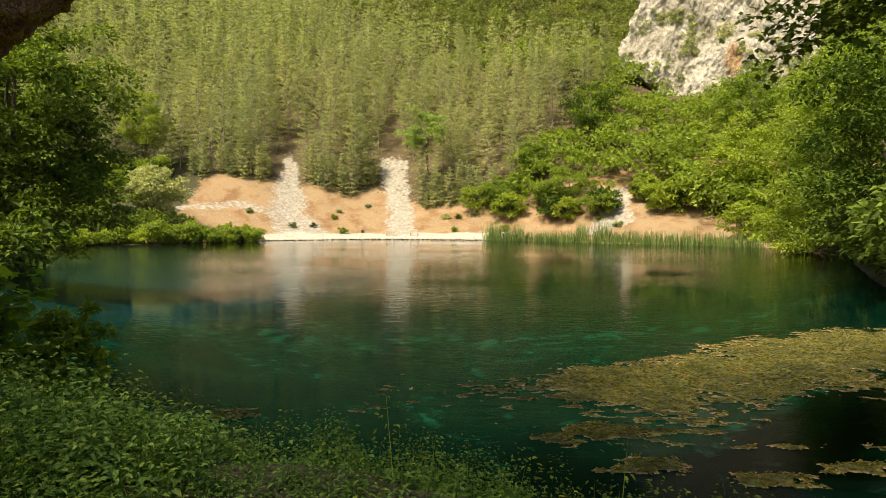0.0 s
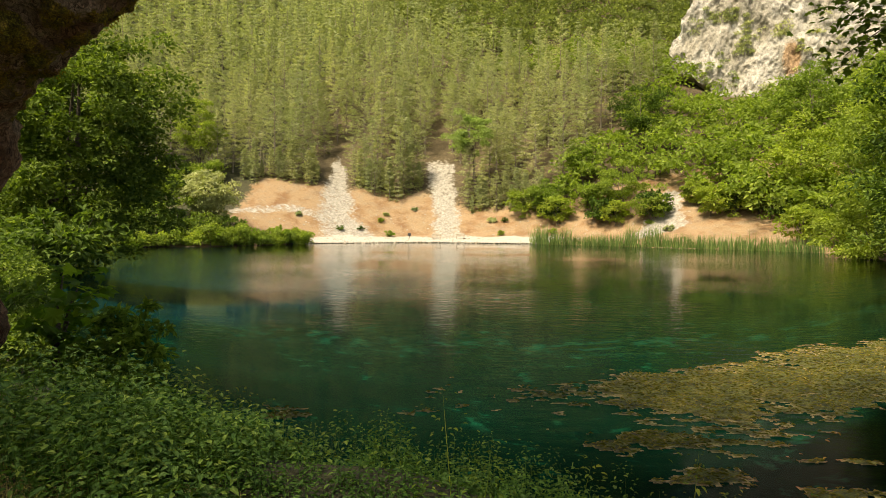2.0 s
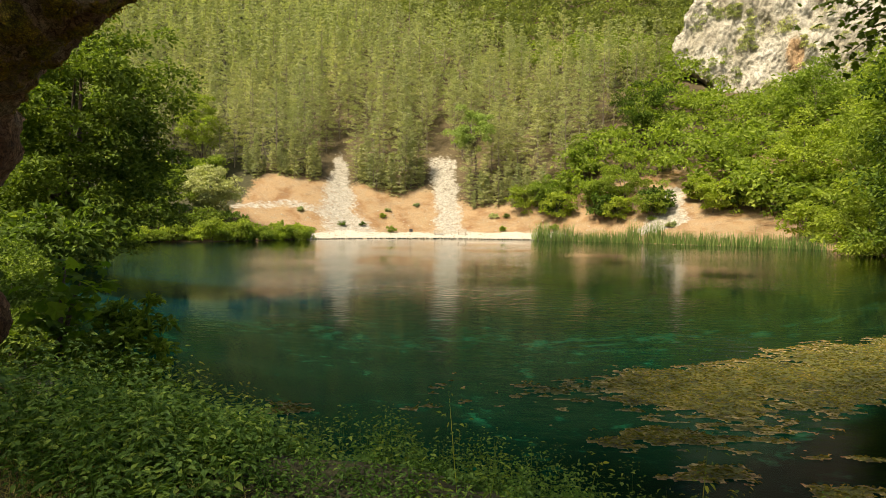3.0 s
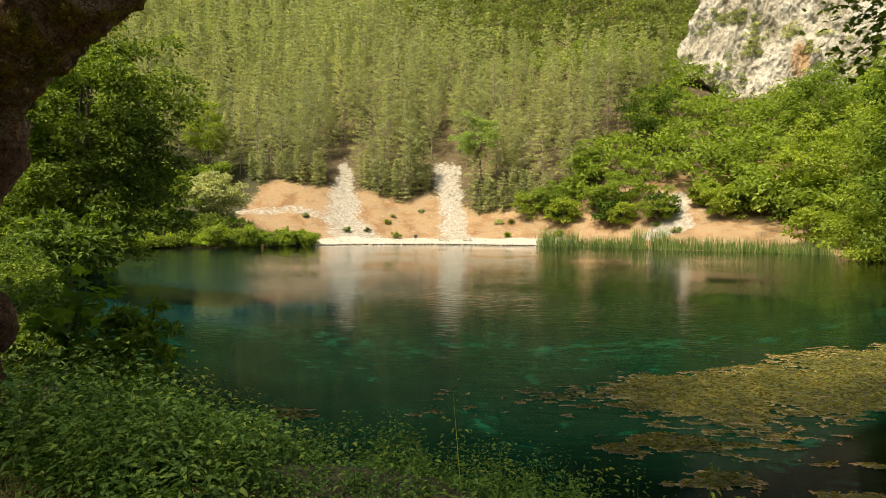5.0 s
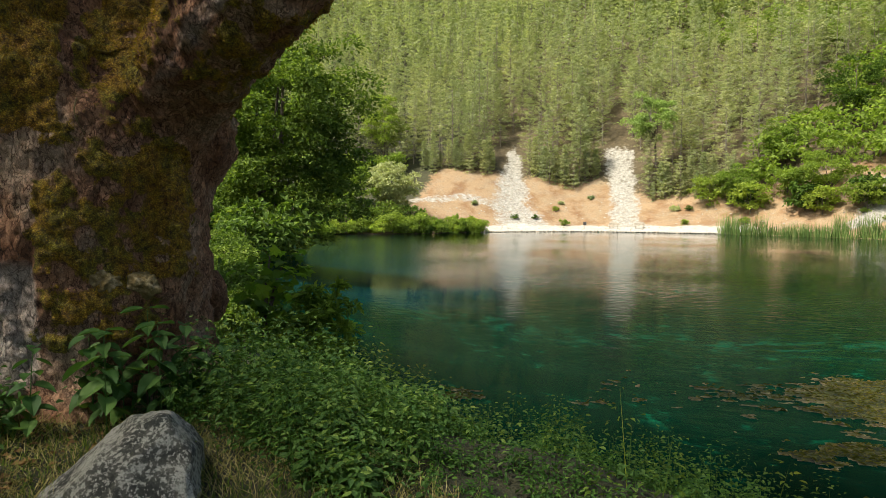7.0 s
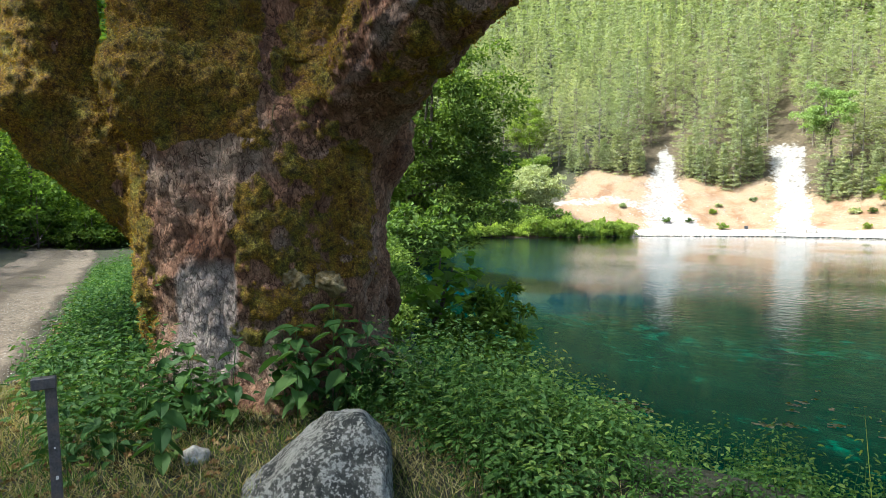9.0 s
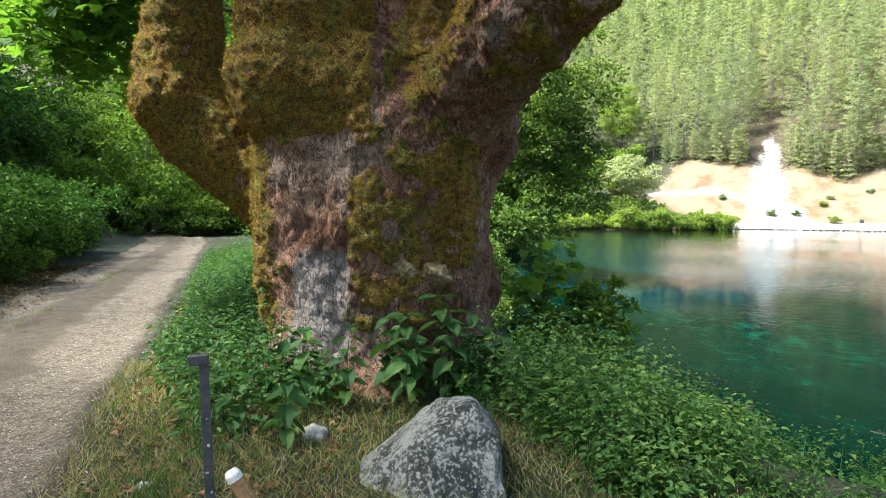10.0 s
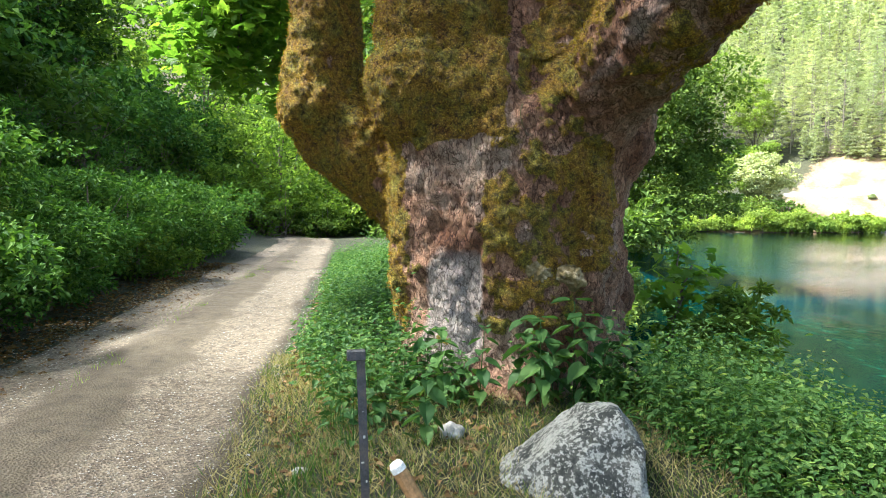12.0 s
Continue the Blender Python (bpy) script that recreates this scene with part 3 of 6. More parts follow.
def broad_woods():
    x, y = scatter(-60, 190, 84, 330, 3.75, 5)
    d = shore_distance(x, y)
    az, far = np.degrees(np.arctan2(x, y)), np.hypot(x, y)
    keep = ~is_pine(x, y) & (d > 9.5) & (az > -22) & (az < 44) & ~((az > 15.6 + 0.09 * (far - 141)) & (az < 29) & (far > 141) & (far < 230))
    keep &= ~((x > 18) & (x < 33) & (d < 16))
    x, y, far = x[keep], y[keep], far[keep]
    z = height(x, y)
    r = rnd(17)
    shapes = []
    for i in range(len(x)):
        h = r.uniform(3.6, 7.6) if far[i] < 170 else r.uniform(5.0, 9.0)
        n = 9
        u = sphere_dirs(n, r) * [0.4, 0.4, 0.3]
        u[:, 2] = np.abs(u[:, 2])
        c = np.array([x[i], y[i], z[i] + 0.5 * h]) + u * h
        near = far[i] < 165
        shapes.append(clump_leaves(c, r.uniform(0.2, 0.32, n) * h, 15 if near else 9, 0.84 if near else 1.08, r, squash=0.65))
    woods = empty("broadleaf_woods", "light green broadleaf wood on the slope beyond the lake", "woods", kind="stuff")
    part("crowns", join([q for q, a in zip(shapes, far) if a < 165]), BROAD, woods)
    part("crowns", join([q for q, a in zip(shapes, far) if a >= 165]), HAZY_BROAD, woods, "crowns of the upper wood, distance haze put into their olive colour")
    return len(x)


broad_woods()


# ---- single trees and bushes ----
def crown_points(seed, centre, size, n, hollow=0.55):
    r = rnd(seed)
    u = sphere_dirs(n, r)
    rad = r.uniform(hollow, 1.0, n) * (1 + 0.18 * np.sin(3 * np.arctan2(u[:, 1], u[:, 0]) + seed) + 0.12 * np.sin(5 * u[:, 2] + seed))
    return np.asarray(centre) + u * rad[:, None] * np.asarray(size), r


def broad_tree(name, label, category, at, h, size, clumps, per, leaf, material, seed, trunk_r=0.2, clear=0.25, shape="diamond", lean=(0, 0), group="", clump_r=0.2, bark=None, low=None, ratio=0.6):
    """A trunk with limbs that carry clumps of leaves. size: the crown's half widths."""
    thing = empty(name, label, category, at, group)
    bark = bark or BARK_GREY
    mid = np.array([lean[0], lean[1], (h + clear * h) / 2 if low is None else (h + low) / 2])
    size = np.array([size[0], size[1], (h - (clear * h if low is None else low)) / 2])
    c, r = crown_points(seed, mid, size * 0.86, clumps)
    fork = np.array([lean[0] * 0.35, lean[1] * 0.35, max(clear * h, 0.12 * h)])
    part("trunk", tube([[0, 0, -0.3], fork * [0.3, 0.3, 0.5], fork, fork + (mid - fork) * 0.8, mid + [0, 0, size[2] * 0.5]], [trunk_r * 1.35, trunk_r, trunk_r * 0.85, trunk_r * 0.5, trunk_r * 0.15], 8), bark, thing, smooth=True)
    for k in range(min(7, clumps)):
        end = c[k]
        bend = (fork + end) / 2 + r.normal(0, 0.06, 3) * h * 0.5 + [0, 0, 0.04 * h]
        part("limb", tube([fork * r.uniform(0.85, 1.15), bend, end], [trunk_r * 0.5, trunk_r * 0.28, trunk_r * 0.07], 6), bark, thing, smooth=True)
    part("crown", clump_leaves(c, r.uniform(0.7, 1.35, clumps) * clump_r * size.mean(), per, leaf, r, shape, ratio), material, thing)
    return thing


def at_ground(x, y, sink=0.1):
    return (x, y, ground_at(x, y) - sink)


# far shore
broad_tree("bush", "round grey-green bush beside the shore path", "bush", at_ground(-40.8, 90.5), 9.8, (4.9, 4.6), 80, 130, 0.36, SILVER, 1, 0.18, 0.08, low=0.6)
broad_tree("bush", "bright green bush in front of the pines", "bush", at_ground(-47.5, 89), 9, (5, 4.6), 50, 120, 0.36, BROAD, 2, 0.18, 0.05, low=0.4)
broad_tree("broadleaf_tree", "light green tree standing among the pines", "tree", at_ground(-50, 108), 15, (4.5, 4.5), 46, 120, 0.36, BROAD, 3, 0.2, 0.2)
broad_tree("broadleaf_tree", "pale green leaning tree at the edge of the pines", "tree", at_ground(-2.5, 115), 16.5, (4.8, 3.6), 44, 130, 0.36, PALE_GREEN, 4, 0.2, 0.5, lean=(-1.2, 0))
for k, (x, y, h, w, lab) in enumerate([(9.5, 108, 6.2, 4.2, "spreading bush below the pine wood"), (20.5, 101, 8.0, 5.4, "round dense bush on the orange slope"),
                                       (27, 118, 13, 6.5, "dark green tree behind the shore bushes"), (36, 100, 5.5, 3.6, "small bush above the pale gravel patch"),
                                       (30.5, 96.5, 4.2, 2.4, "slim young bush on the gravel bank"), (16, 112, 8, 4, "bush at the foot of the pine wood")]):
    broad_tree("bush", lab, "bush", at_ground(x, y), h, (w, w * 0.9), 44, 120, 0.34, BROAD if k != 2 else BROAD_DARK, 20 + k, 0.15, 0.06, low=0.3)
# right shore
for k, (x, y, h, w, m) in enumerate([(41, 88, 12, 6.5, 0), (46, 78, 13.5, 7, 0), (41, 72.5, 8, 4.6, 0), (50, 66, 15, 8, 0), (56, 92, 15, 7, 0), (63, 80, 17, 8, 0), (70, 105, 16, 8, 0), (52, 108, 14, 7, 0)]):
    broad_tree("broadleaf_tree", "bright green broadleaf tree above the lake shore", "tree", at_ground(x, y), h, (w, w), 70, 90, 0.45, BROAD, 40 + k, 0.22, 0.1, low=0.6, group="trees on the shore")
broad_tree("plane_tree", "leafy green plane tree overhanging the water", "tree", at_ground(39.5, 54), 19, (9.5, 8.5), 150, 130, 0.38, BROAD, 60, 0.4, 0.15, low=-0.2, lean=(-3, 0), clump_r=0.17)
broad_tree("plane_tree", "dark leafy tree hanging low over the water", "tree", at_ground(25.5, 31), 12, (6.4, 6.6), 170, 130, 0.26, BROAD_DARK, 61, 0.35, 0.15, low=-0.9, lean=(-1.6, 0.5), clump_r=0.16)
for x, y, h, w, k in ((34, 58.5, 7.5, 4.6, 66), (33.5, 50, 7, 4.4, 67)):
    broad_tree("bush", "bright leafy bush overhanging the lake edge", "bush", at_ground(x, y), h, (w, w), 60, 110, 0.36, BROAD, k, 0.15, 0.1, low=-0.9, lean=(-1.2, 0), clump_r=0.24)
# left shore
broad_tree("plane_tree", "large dark green tree leaning over the shore", "tree", at_ground(-32, 45), 19, (7.4, 6.8), 260, 130, 0.36, MID_GREEN, 62, 0.4, 0.15, low=-1.2, lean=(3.5, -2.0), clump_r=0.15)

# ---- the old plane tree ----
TREE = Vector((-4.9, 4.4, 0))


def bark_material():
    m, nt, bsdf, _ = node_tree("old_bark")
    pos = position(nt)
    stretch = nt.nodes.new("ShaderNodeMapping")
    stretch.inputs["Scale"].default_value = (1, 1, 0.5)
    nt.links.new(pos, stretch.inputs["Vector"])
    warp = noise_node(nt, 7.0, 5, 0.65, stretch.outputs[0])
    add = nt.nodes.new("ShaderNodeMix")
    add.data_type = "VECTOR"
    add.inputs[0].default_value = 0.16
    nt.links.new(stretch.outputs[0], add.inputs[4])
    nt.links.new(warp.outputs["Color"], add.inputs[5])
    plate = nt.nodes.new("ShaderNodeTexVoronoi")
    plate.feature = "DISTANCE_TO_EDGE"
    plate.inputs["Scale"].default_value = 25
    nt.links.new(add.outputs[1], plate.inputs["Vector"])
    small_plate = nt.nodes.new("ShaderNodeTexVoronoi")
    small_plate.feature = "DISTANCE_TO_EDGE"
    small_plate.inputs["Scale"].default_value = 52
    nt.links.new(add.outputs[1], small_plate.inputs["Vector"])
    tint = nt.nodes.new("ShaderNodeTexVoronoi")
    tint.inputs["Scale"].default_value = 25
    nt.links.new(add.outputs[1], tint.inputs["Vector"])
    ragged = math_node(nt, "MULTIPLY", math_node(nt, "SUBTRACT", noise_node(nt, 34, 6, 0.75).outputs["Fac"], 0.5), 0.17)
    deep = ramp(nt, math_node(nt, "ADD", plate.outputs["Distance"], ragged), [(0.015, (0.0, 0.0, 0.0)), (0.05, (0.4, 0.4, 0.4)), (0.12, (1, 1, 1))])
    thin = ramp(nt, math_node(nt, "ADD", small_plate.outputs["Distance"], ragged), [(0.0, (0.45, 0.45, 0.45)), (0.1, (1, 1, 1))])
    # some fissures have healed over
    healed = ramp(nt, noise_node(nt, 9, 4, 0.6).outputs["Fac"], [(0.42, (0, 0, 0)), (0.62, (0.85, 0.85, 0.85))])
    crack = math_node(nt, "MULTIPLY", math_node(nt, "MAXIMUM", deep, healed), thin)
    tone, fine = noise_node(nt, 1.7, 5, 0.6), noise_node(nt, 45, 6, 0.7)
    bark = ramp(nt, tone.outputs["Fac"], [(0.36, (0.34, 0.145, 0.07)), (0.5, (0.61, 0.33, 0.195)), (0.64, (0.74, 0.53, 0.38))])
    bark = mix(nt, 1.0, bark, ramp(nt, tint.outputs["Color"], [(0.2, (0.72, 0.68, 0.66)), (0.8, (1.2, 1.2, 1.2))]), "MULTIPLY")
    bark = mix(nt, crack, mix(nt, 1.0, bark, (0.2, 0.14, 0.11), "MULTIPLY"), bark)
    grain = ramp(nt, fine.outputs["Fac"], [(0.3, (0.65, 0.65, 0.65)), (0.7, (1.25, 1.25, 1.25))])
    bark = mix(nt, 1.0, bark, grain, "MULTIPLY")
    silver = nt.nodes.new("ShaderNodeAttribute")
    silver.attribute_name = "pale"
    bare = ramp(nt, math_node(nt, "ADD", silver.outputs["Fac"], math_node(nt, "MULTIPLY", math_node(nt, "SUBTRACT", tone.outputs["Fac"], 0.5), 1.2)), [(0.35, (0, 0, 0)), (0.65, (0.7, 0.7, 0.7))])
    bark = mix(nt, bare, bark, mix(nt, crack, (0.16, 0.13, 0.115), mix(nt, 1.0, (0.74, 0.65, 0.59), grain, "MULTIPLY")))
    mossy = nt.nodes.new("ShaderNodeAttribute")
    mossy.attribute_name = "moss"
    mn, mf = noise_node(nt, 4.5, 7, 0.65), noise_node(nt, 75, 4, 0.7)
    cover = ramp(nt, math_node(nt, "ADD", mossy.outputs["Fac"], math_node(nt, "MULTIPLY", math_node(nt, "SUBTRACT", mn.outputs["Fac"], 0.5), 1.6)), [(0.45, (0, 0, 0)), (0.56, (1, 1, 1))])
    moss = ramp(nt, mn.outputs["Fac"], [(0.32, (0.32, 0.14, 0.012)), (0.47, (0.55, 0.33, 0.028)), (0.6, (0.36, 0.29, 0.027)), (0.72, (0.5, 0.43, 0.06))])
    tuft = noise_node(nt, 22, 5, 0.7)
    grains = noise_node(nt, 95, kind="ShaderNodeTexVoronoi")
    moss = mix(nt, 1.0, moss, ramp(nt, grains.outputs["Distance"], [(0.15, (1.25, 1.25, 1.2)), (0.6, (0.5, 0.46, 0.4))]), "MULTIPLY")
    moss = mix(nt, 1.0, moss, ramp(nt, mf.outputs["Fac"], [(0.3, (0.5, 0.5, 0.5)), (0.7, (1.45, 1.45, 1.4))]), "MULTIPLY")
    moss = mix(nt, 1.0, moss, ramp(nt, tuft.outputs["Fac"], [(0.36, (0.3, 0.28, 0.25)), (0.52, (1, 1, 1)), (0.68, (1.35, 1.35, 1.3))]), "MULTIPLY")
    nt.links.new(mix(nt, cover, bark, moss), bsdf.inputs["Base Color"])
    bsdf.inputs["Roughness"].default_value = 0.9
    h = math_node(nt, "ADD", math_node(nt, "MULTIPLY", crack, 0.6), math_node(nt, "MULTIPLY", mix(nt, cover, fine.outputs["Fac"], math_node(nt, "ADD", math_node(nt, "MULTIPLY", mf.outputs["Fac"], 0.5), tuft.outputs["Fac"])), 0.9))
    bump(nt, bsdf, h, 1.0, 0.06)
    return m


OLD_BARK = bark_material()
MOSS = leaf_material("moss_tuft", (0.24, 0.14, 0.014), (0.36, 0.23, 0.024), (0.42, 0.33, 0.04), 0.25, 0.95, 0.0, 2.5, 0.75)
KNOB = surface("bare_knob", (0.1, 0.07, 0.015), (0.22, 0.155, 0.06), (0.4, 0.32, 0.19), 13, 0.9, 0.025)


def blob(c, r, n=2):
    b = bmesh.new()
    bmesh.ops.create_icosphere(b, subdivisions=n, radius=1.0, matrix=Matrix.LocRotScale(c, None, Vector(r)))
    return b


def old_tree():
    F, R = Vector((-0.69, 0.724, 0)), Vector((0.724, 0.69, 0))   # away from the road's near end, and to the lake side

    def w(r, f, z):
        p = TREE + R * r + F * f
        return (p.x, p.y, z)
    # r: to the lake side, f: away, z: up
    members = {
        "trunk": ([w(-0.1, 0, -0.5), w(-0.1, 0, 0.0), w(-0.1, 0, 0.5), w(-0.12, 0, 1.0), w(-0.15, 0, 1.5), w(-0.14, 0, 2.0), w(-0.1, 0, 2.5), w(-0.05, 0.0, 3.0)], [1.16, 1.07, 1.04, 1.07, 1.12, 1.16, 1.12, 0.95]),
        "lake": ([w(0.3, -0.3, 1.9), w(0.62, -0.7, 2.45), w(0.95, -1.5, 2.85), w(1.3, -2.4, 3.25), w(1.8, -3.2, 4.1), w(2.6, -3.9, 5.6)], [0.45, 0.46, 0.42, 0.39, 0.34, 0.26]),
        "middle": ([w(-0.6, -0.2, 2.3), w(-0.68, -0.28, 2.9), w(-0.68, -0.2, 3.6), w(-0.7, 0.0, 4.8), w(-0.8, 0.3, 6.5)], [0.55, 0.6, 0.56, 0.5, 0.36]),
        "back": ([w(0.35, 0.3, 2.4), w(0.45, 0.4, 3.4), w(0.5, 0.7, 5.0), w(0.7, 1.2, 7.0)], [0.6, 0.55, 0.45, 0.3]),
        "road": ([w(-0.75, 0.05, 1.2), w(-1.2, 0.1, 1.75), w(-1.72, 0.1, 2.2), w(-1.97, 0.1, 2.55), w(-1.97, 0.1, 3.0), w(-1.97, 0.1, 3.6), w(-2.1, 0.1, 4.6), w(-2.5, 0.2, 6.2)], [0.45, 0.42, 0.43, 0.42, 0.37, 0.34, 0.3, 0.24]),
    }
    shapes = [tube(catmull(p, 4, False), np.interp(np.arange((len(p) - 1) * 4) / 4, range(len(q)), q), 24) for p, q in members.values()]
    # burls, root swellings and the lip under the knobs: place, half sizes along r, f, z
    lumps = [((-0.8, -0.62, 2.62), (0.56, 0.5, 0.56)), ((-0.74, -0.5, 3.15), (0.58, 0.56, 0.75)), ((-0.45, -0.72, 2.5), (0.3, 0.4, 0.36)), ((0.26, -0.9, 0.88), (0.4, 0.2, 0.1)), ((0.28, -0.88, 0.64), (0.3, 0.2, 0.24)),
             ((0.98, 0.25, 0.7), (0.17, 0.22, 0.3)), ((1.0, 0.15, 2.15), (0.16, 0.3, 0.4)), ((0.7, -0.6, -0.05), (0.38, 0.4, 0.45)), ((-0.8, -0.55, -0.05), (0.42, 0.4, 0.45)),
             ((0.0, -0.85, -0.1), (0.5, 0.4, 0.4)), ((-2.02, 0.0, 2.5), (0.38, 0.42, 0.36)), ((0.8, -0.3, 2.2), (0.36, 0.4, 0.45)), ((-1.05, -0.2, 1.0), (0.2, 0.35, 0.9)), ((0.62, -0.8, 1.25), (0.16, 0.22, 0.8)), ((-0.3, -0.86, 1.2), (0.2, 0.24, 0.85)), ((0.15, -0.5, 2.6), (0.5, 0.36, 0.6)), ((0.2, -0.3, 3.3), (0.5, 0.4, 0.9))]
    bm = bmesh.new()
    me = mesh_of("raw", *join(shapes))
    bm.from_mesh(me)
    turn = Euler((0, 0, math.atan2(R.y, R.x))).to_matrix().to_4x4()
    for c, size in lumps:
        bmesh.ops.create_icosphere(bm, subdivisions=3, radius=1.0, matrix=Matrix.Translation(w(*c)) @ turn @ Matrix.Diagonal((*size, 1)))
    bm.to_mesh(me)
    bm.free()
    raw = new("raw", me)
    rm = raw.modifiers.new("remesh", "REMESH")
    rm.mode, rm.voxel_size = "VOXEL", 0.025
    sm = raw.modifiers.new("smooth", "SMOOTH")
    sm.factor, sm.iterations = 0.6, 9
    bpy.context.view_layer.update()
    got = bpy.data.meshes.new_from_object(raw.evaluated_get(bpy.context.evaluated_depsgraph_get()))
    bpy.data.objects.remove(raw)
    n = len(got.vertices)
    v, nr = np.empty(n * 3, np.float32), np.empty(n * 3, np.float32)
    got.vertices.foreach_get("co", v)
    got.vertices.foreach_get("normal", nr)
    v, nr = v.reshape(-1, 3), nr.reshape(-1, 3)
    quads = np.array([tuple(p.vertices) for p in got.polygons if len(p.vertices) == 4])
    bpy.data.meshes.remove(got)
    rel = v - np.array(TREE)
    rr, ff, z = rel @ np.array(R), rel @ np.array(F), v[:, 2]
    ang = np.arctan2(rr, -ff)
    seen = z < 4.6

    def grain(scale, stretch=1.0, ridge=False):
        g = np.zeros(n)
        g[seen] = [noise.noise((q[0] / scale, q[1] / scale, q[2] / scale * stretch)) for q in v[seen].tolist()]
        return 0.5 - 1.8 * np.abs(g) if ridge else g
    front = step(0.2, -0.3, ff)
    big, mid_g, small_g = grain(0.4), grain(0.16), grain(0.07)
    # where moss grows: burl and road-side limb all over, patches down the middle, the left flank, upper sides of limbs
    burl = step(-0.02, -0.22, rr) * step(2.0, 2.12, z + 0.12 * mid_g - 0.25 * np.abs(rr + 0.75) ** 2) * step(-1.75, -1.5, rr)
    limb = step(-1.25, -1.45, rr) * step(1.5, 1.9, z)
    middle = step(-0.42, -0.2, rr) * step(0.66, 0.42, rr) * step(0.25, 0.6, z) * step(2.5, 2.2, z)
    strip = step(0.3, 0.46, rr) * step(0.82, 0.7, rr) * step(0.9, 1.1, z) * step(2.3, 1.9, z)
    flank = step(-0.8, -1.05, rr) * step(0.2, 0.6, z) * 0.75
    upper = step(2.2, 2.5, z) * step(-0.15, 0.1, rr) * (0.45 + 0.45 * step(-0.3, 0.5, nr[:, 2]))
    moss = np.maximum.reduce([1.15 * burl, 1.1 * limb, 0.52 * middle, 0.8 * strip, flank, upper]) + 0.3 * big + 0.42 * mid_g + 0.25 * small_g
    moss -= 0.45 * step(0.1, 0.0, np.abs(rr - 0.55 - 0.72 * (z - 2.44)) - 0.05) * step(2.35, 2.5, z) * step(0.0, -0.5, ff)
    thick = step(0.42, 0.62, moss)
    flute = 0.035 * np.sin(6 * ang + 1.2 * np.sin(z * 1.3)) * step(3.0, 1.5, z)
    bare = (1 - thick) * (-0.022 * grain(0.13, 0.4, True) - 0.02 * grain(0.06, 0.6, True) + 0.012 * small_g)
    cleft = -0.14 * np.exp(-((rr - 0.12 - 0.1 * (z - 2.5)) / 0.2) ** 2) * step(2.25, 2.6, z) * step(-0.2, -0.6, ff) * front
    seam = -0.03 * np.exp(-((rr + 0.3 + 0.1 * np.sin(2.2 * z)) / 0.05) ** 2) * step(0.2, 0.5, z) * step(2.1, 1.8, z) * step(-0.5, -0.8, ff)
    v = v + nr * (flute + 0.045 * big + 0.03 * mid_g + bare + cleft + seam + thick * (0.016 + 0.03 * small_g + 0.022 * grain(0.045)))[:, None]
    # smooth silvery bark low on the road side, and the worn crest of the lake limb
    pale = step(0.34, 0.14, np.abs(rr + 0.55 - 0.06 * (z - 0.8))) * step(0.0, 0.4, z) * step(1.5, 0.9, z) * step(0.0, -0.4, ff)
    pale = np.maximum(pale, 0.55 * step(0.16, 0.05, np.abs(rr - 0.55 - 0.72 * (z - 2.44))) * step(2.4, 2.5, z) * step(-0.3, -0.7, ff))
    # split into trunk and limbs by the nearest member
    cen = v[quads].mean(1)
    best, who = np.full(len(cen), 1e9), np.zeros(len(cen), int)
    for k, (p, q) in enumerate(members.values()):
        c = catmull(p, 5, False)
        rad = np.interp(np.arange(len(c)) / 5, range(len(q)), q)
        dist = np.full(len(cen), 1e9)
        for one, away in zip(c, rad):
            dist = np.minimum(dist, np.linalg.norm(cen - one, axis=1) - away)
        if k:
            dist = dist + np.where(cen[:, 2] < 2.2, 5, 0) * (1 if k != 4 else 0) + (0.25 if k == 4 else 0.1)
        who = np.where(dist < best, k, who)
        best = np.minimum(best, dist)
    thing = empty("old_plane_tree", "massive old plane tree with mossy burls and cracked bark", "tree", TREE)
    for k in range(len(members)):
        f = quads[who == k]
        used, inv = np.unique(f, return_inverse=True)
        me = mesh_of("trunk" if k == 0 else "limb", v[used] - np.array(TREE), inv.reshape(-1, 4), True)
        me.attributes.new("moss", "FLOAT", "POINT").data.foreach_set("value", moss[used].astype(np.float32))
        me.attributes.new("pale", "FLOAT", "POINT").data.foreach_set("value", pale[used].astype(np.float32))
        me.materials.append(OLD_BARK)
        ob = new(me.name, me)
        ob.parent = thing
        if k:
            ob["label"] = "thick moss-covered limb"
    r = rnd(56)
    on = np.flatnonzero((moss > 0.6) & (z < 4.0) & (ff < 0.7))
    k = r.choice(on, min(60000, len(on) * 2))
    ln = r.uniform(0.008, 0.024, len(k))
    part("moss", leaves(v[k] - np.array(TREE) + r.normal(0, 0.01, (len(k), 3)), nr[k] + r.normal(0, 0.6, (len(k), 3)) - [0, 0, 0.25], r.normal(size=(len(k), 3)), ln, ln * 0.5, "needle"), MOSS, thing, "golden green moss")
    # two bare knobs and a dry root thread
    for a, zk, size in ((0.12, 1.0, (0.13, 0.1, 0.1)), (0.38, 0.97, (0.125, 0.1, 0.095))):
        c = Vector(w(a, -1.02, zk)) - TREE
        b = blob(c, size, 5)
        for q in b.verts:
            u = q.co - c
            q.co += u * (0.45 * noise.noise(q.co * 8) + 0.32 * noise.noise(q.co * 22) + 0.2 * noise.noise(q.co * 50))
        part("knob", b, KNOB, thing, "pale bare wood knob", smooth=True)
    line = [np.array(w(-0.0 + dr, -1.2 + df, zz)) - np.array(TREE) for dr, df, zz in ((0.0, 0.02, 2.34), (-0.015, -0.01, 2.26), (0.0, -0.01, 2.18), (0.05, 0.02, 2.08))]
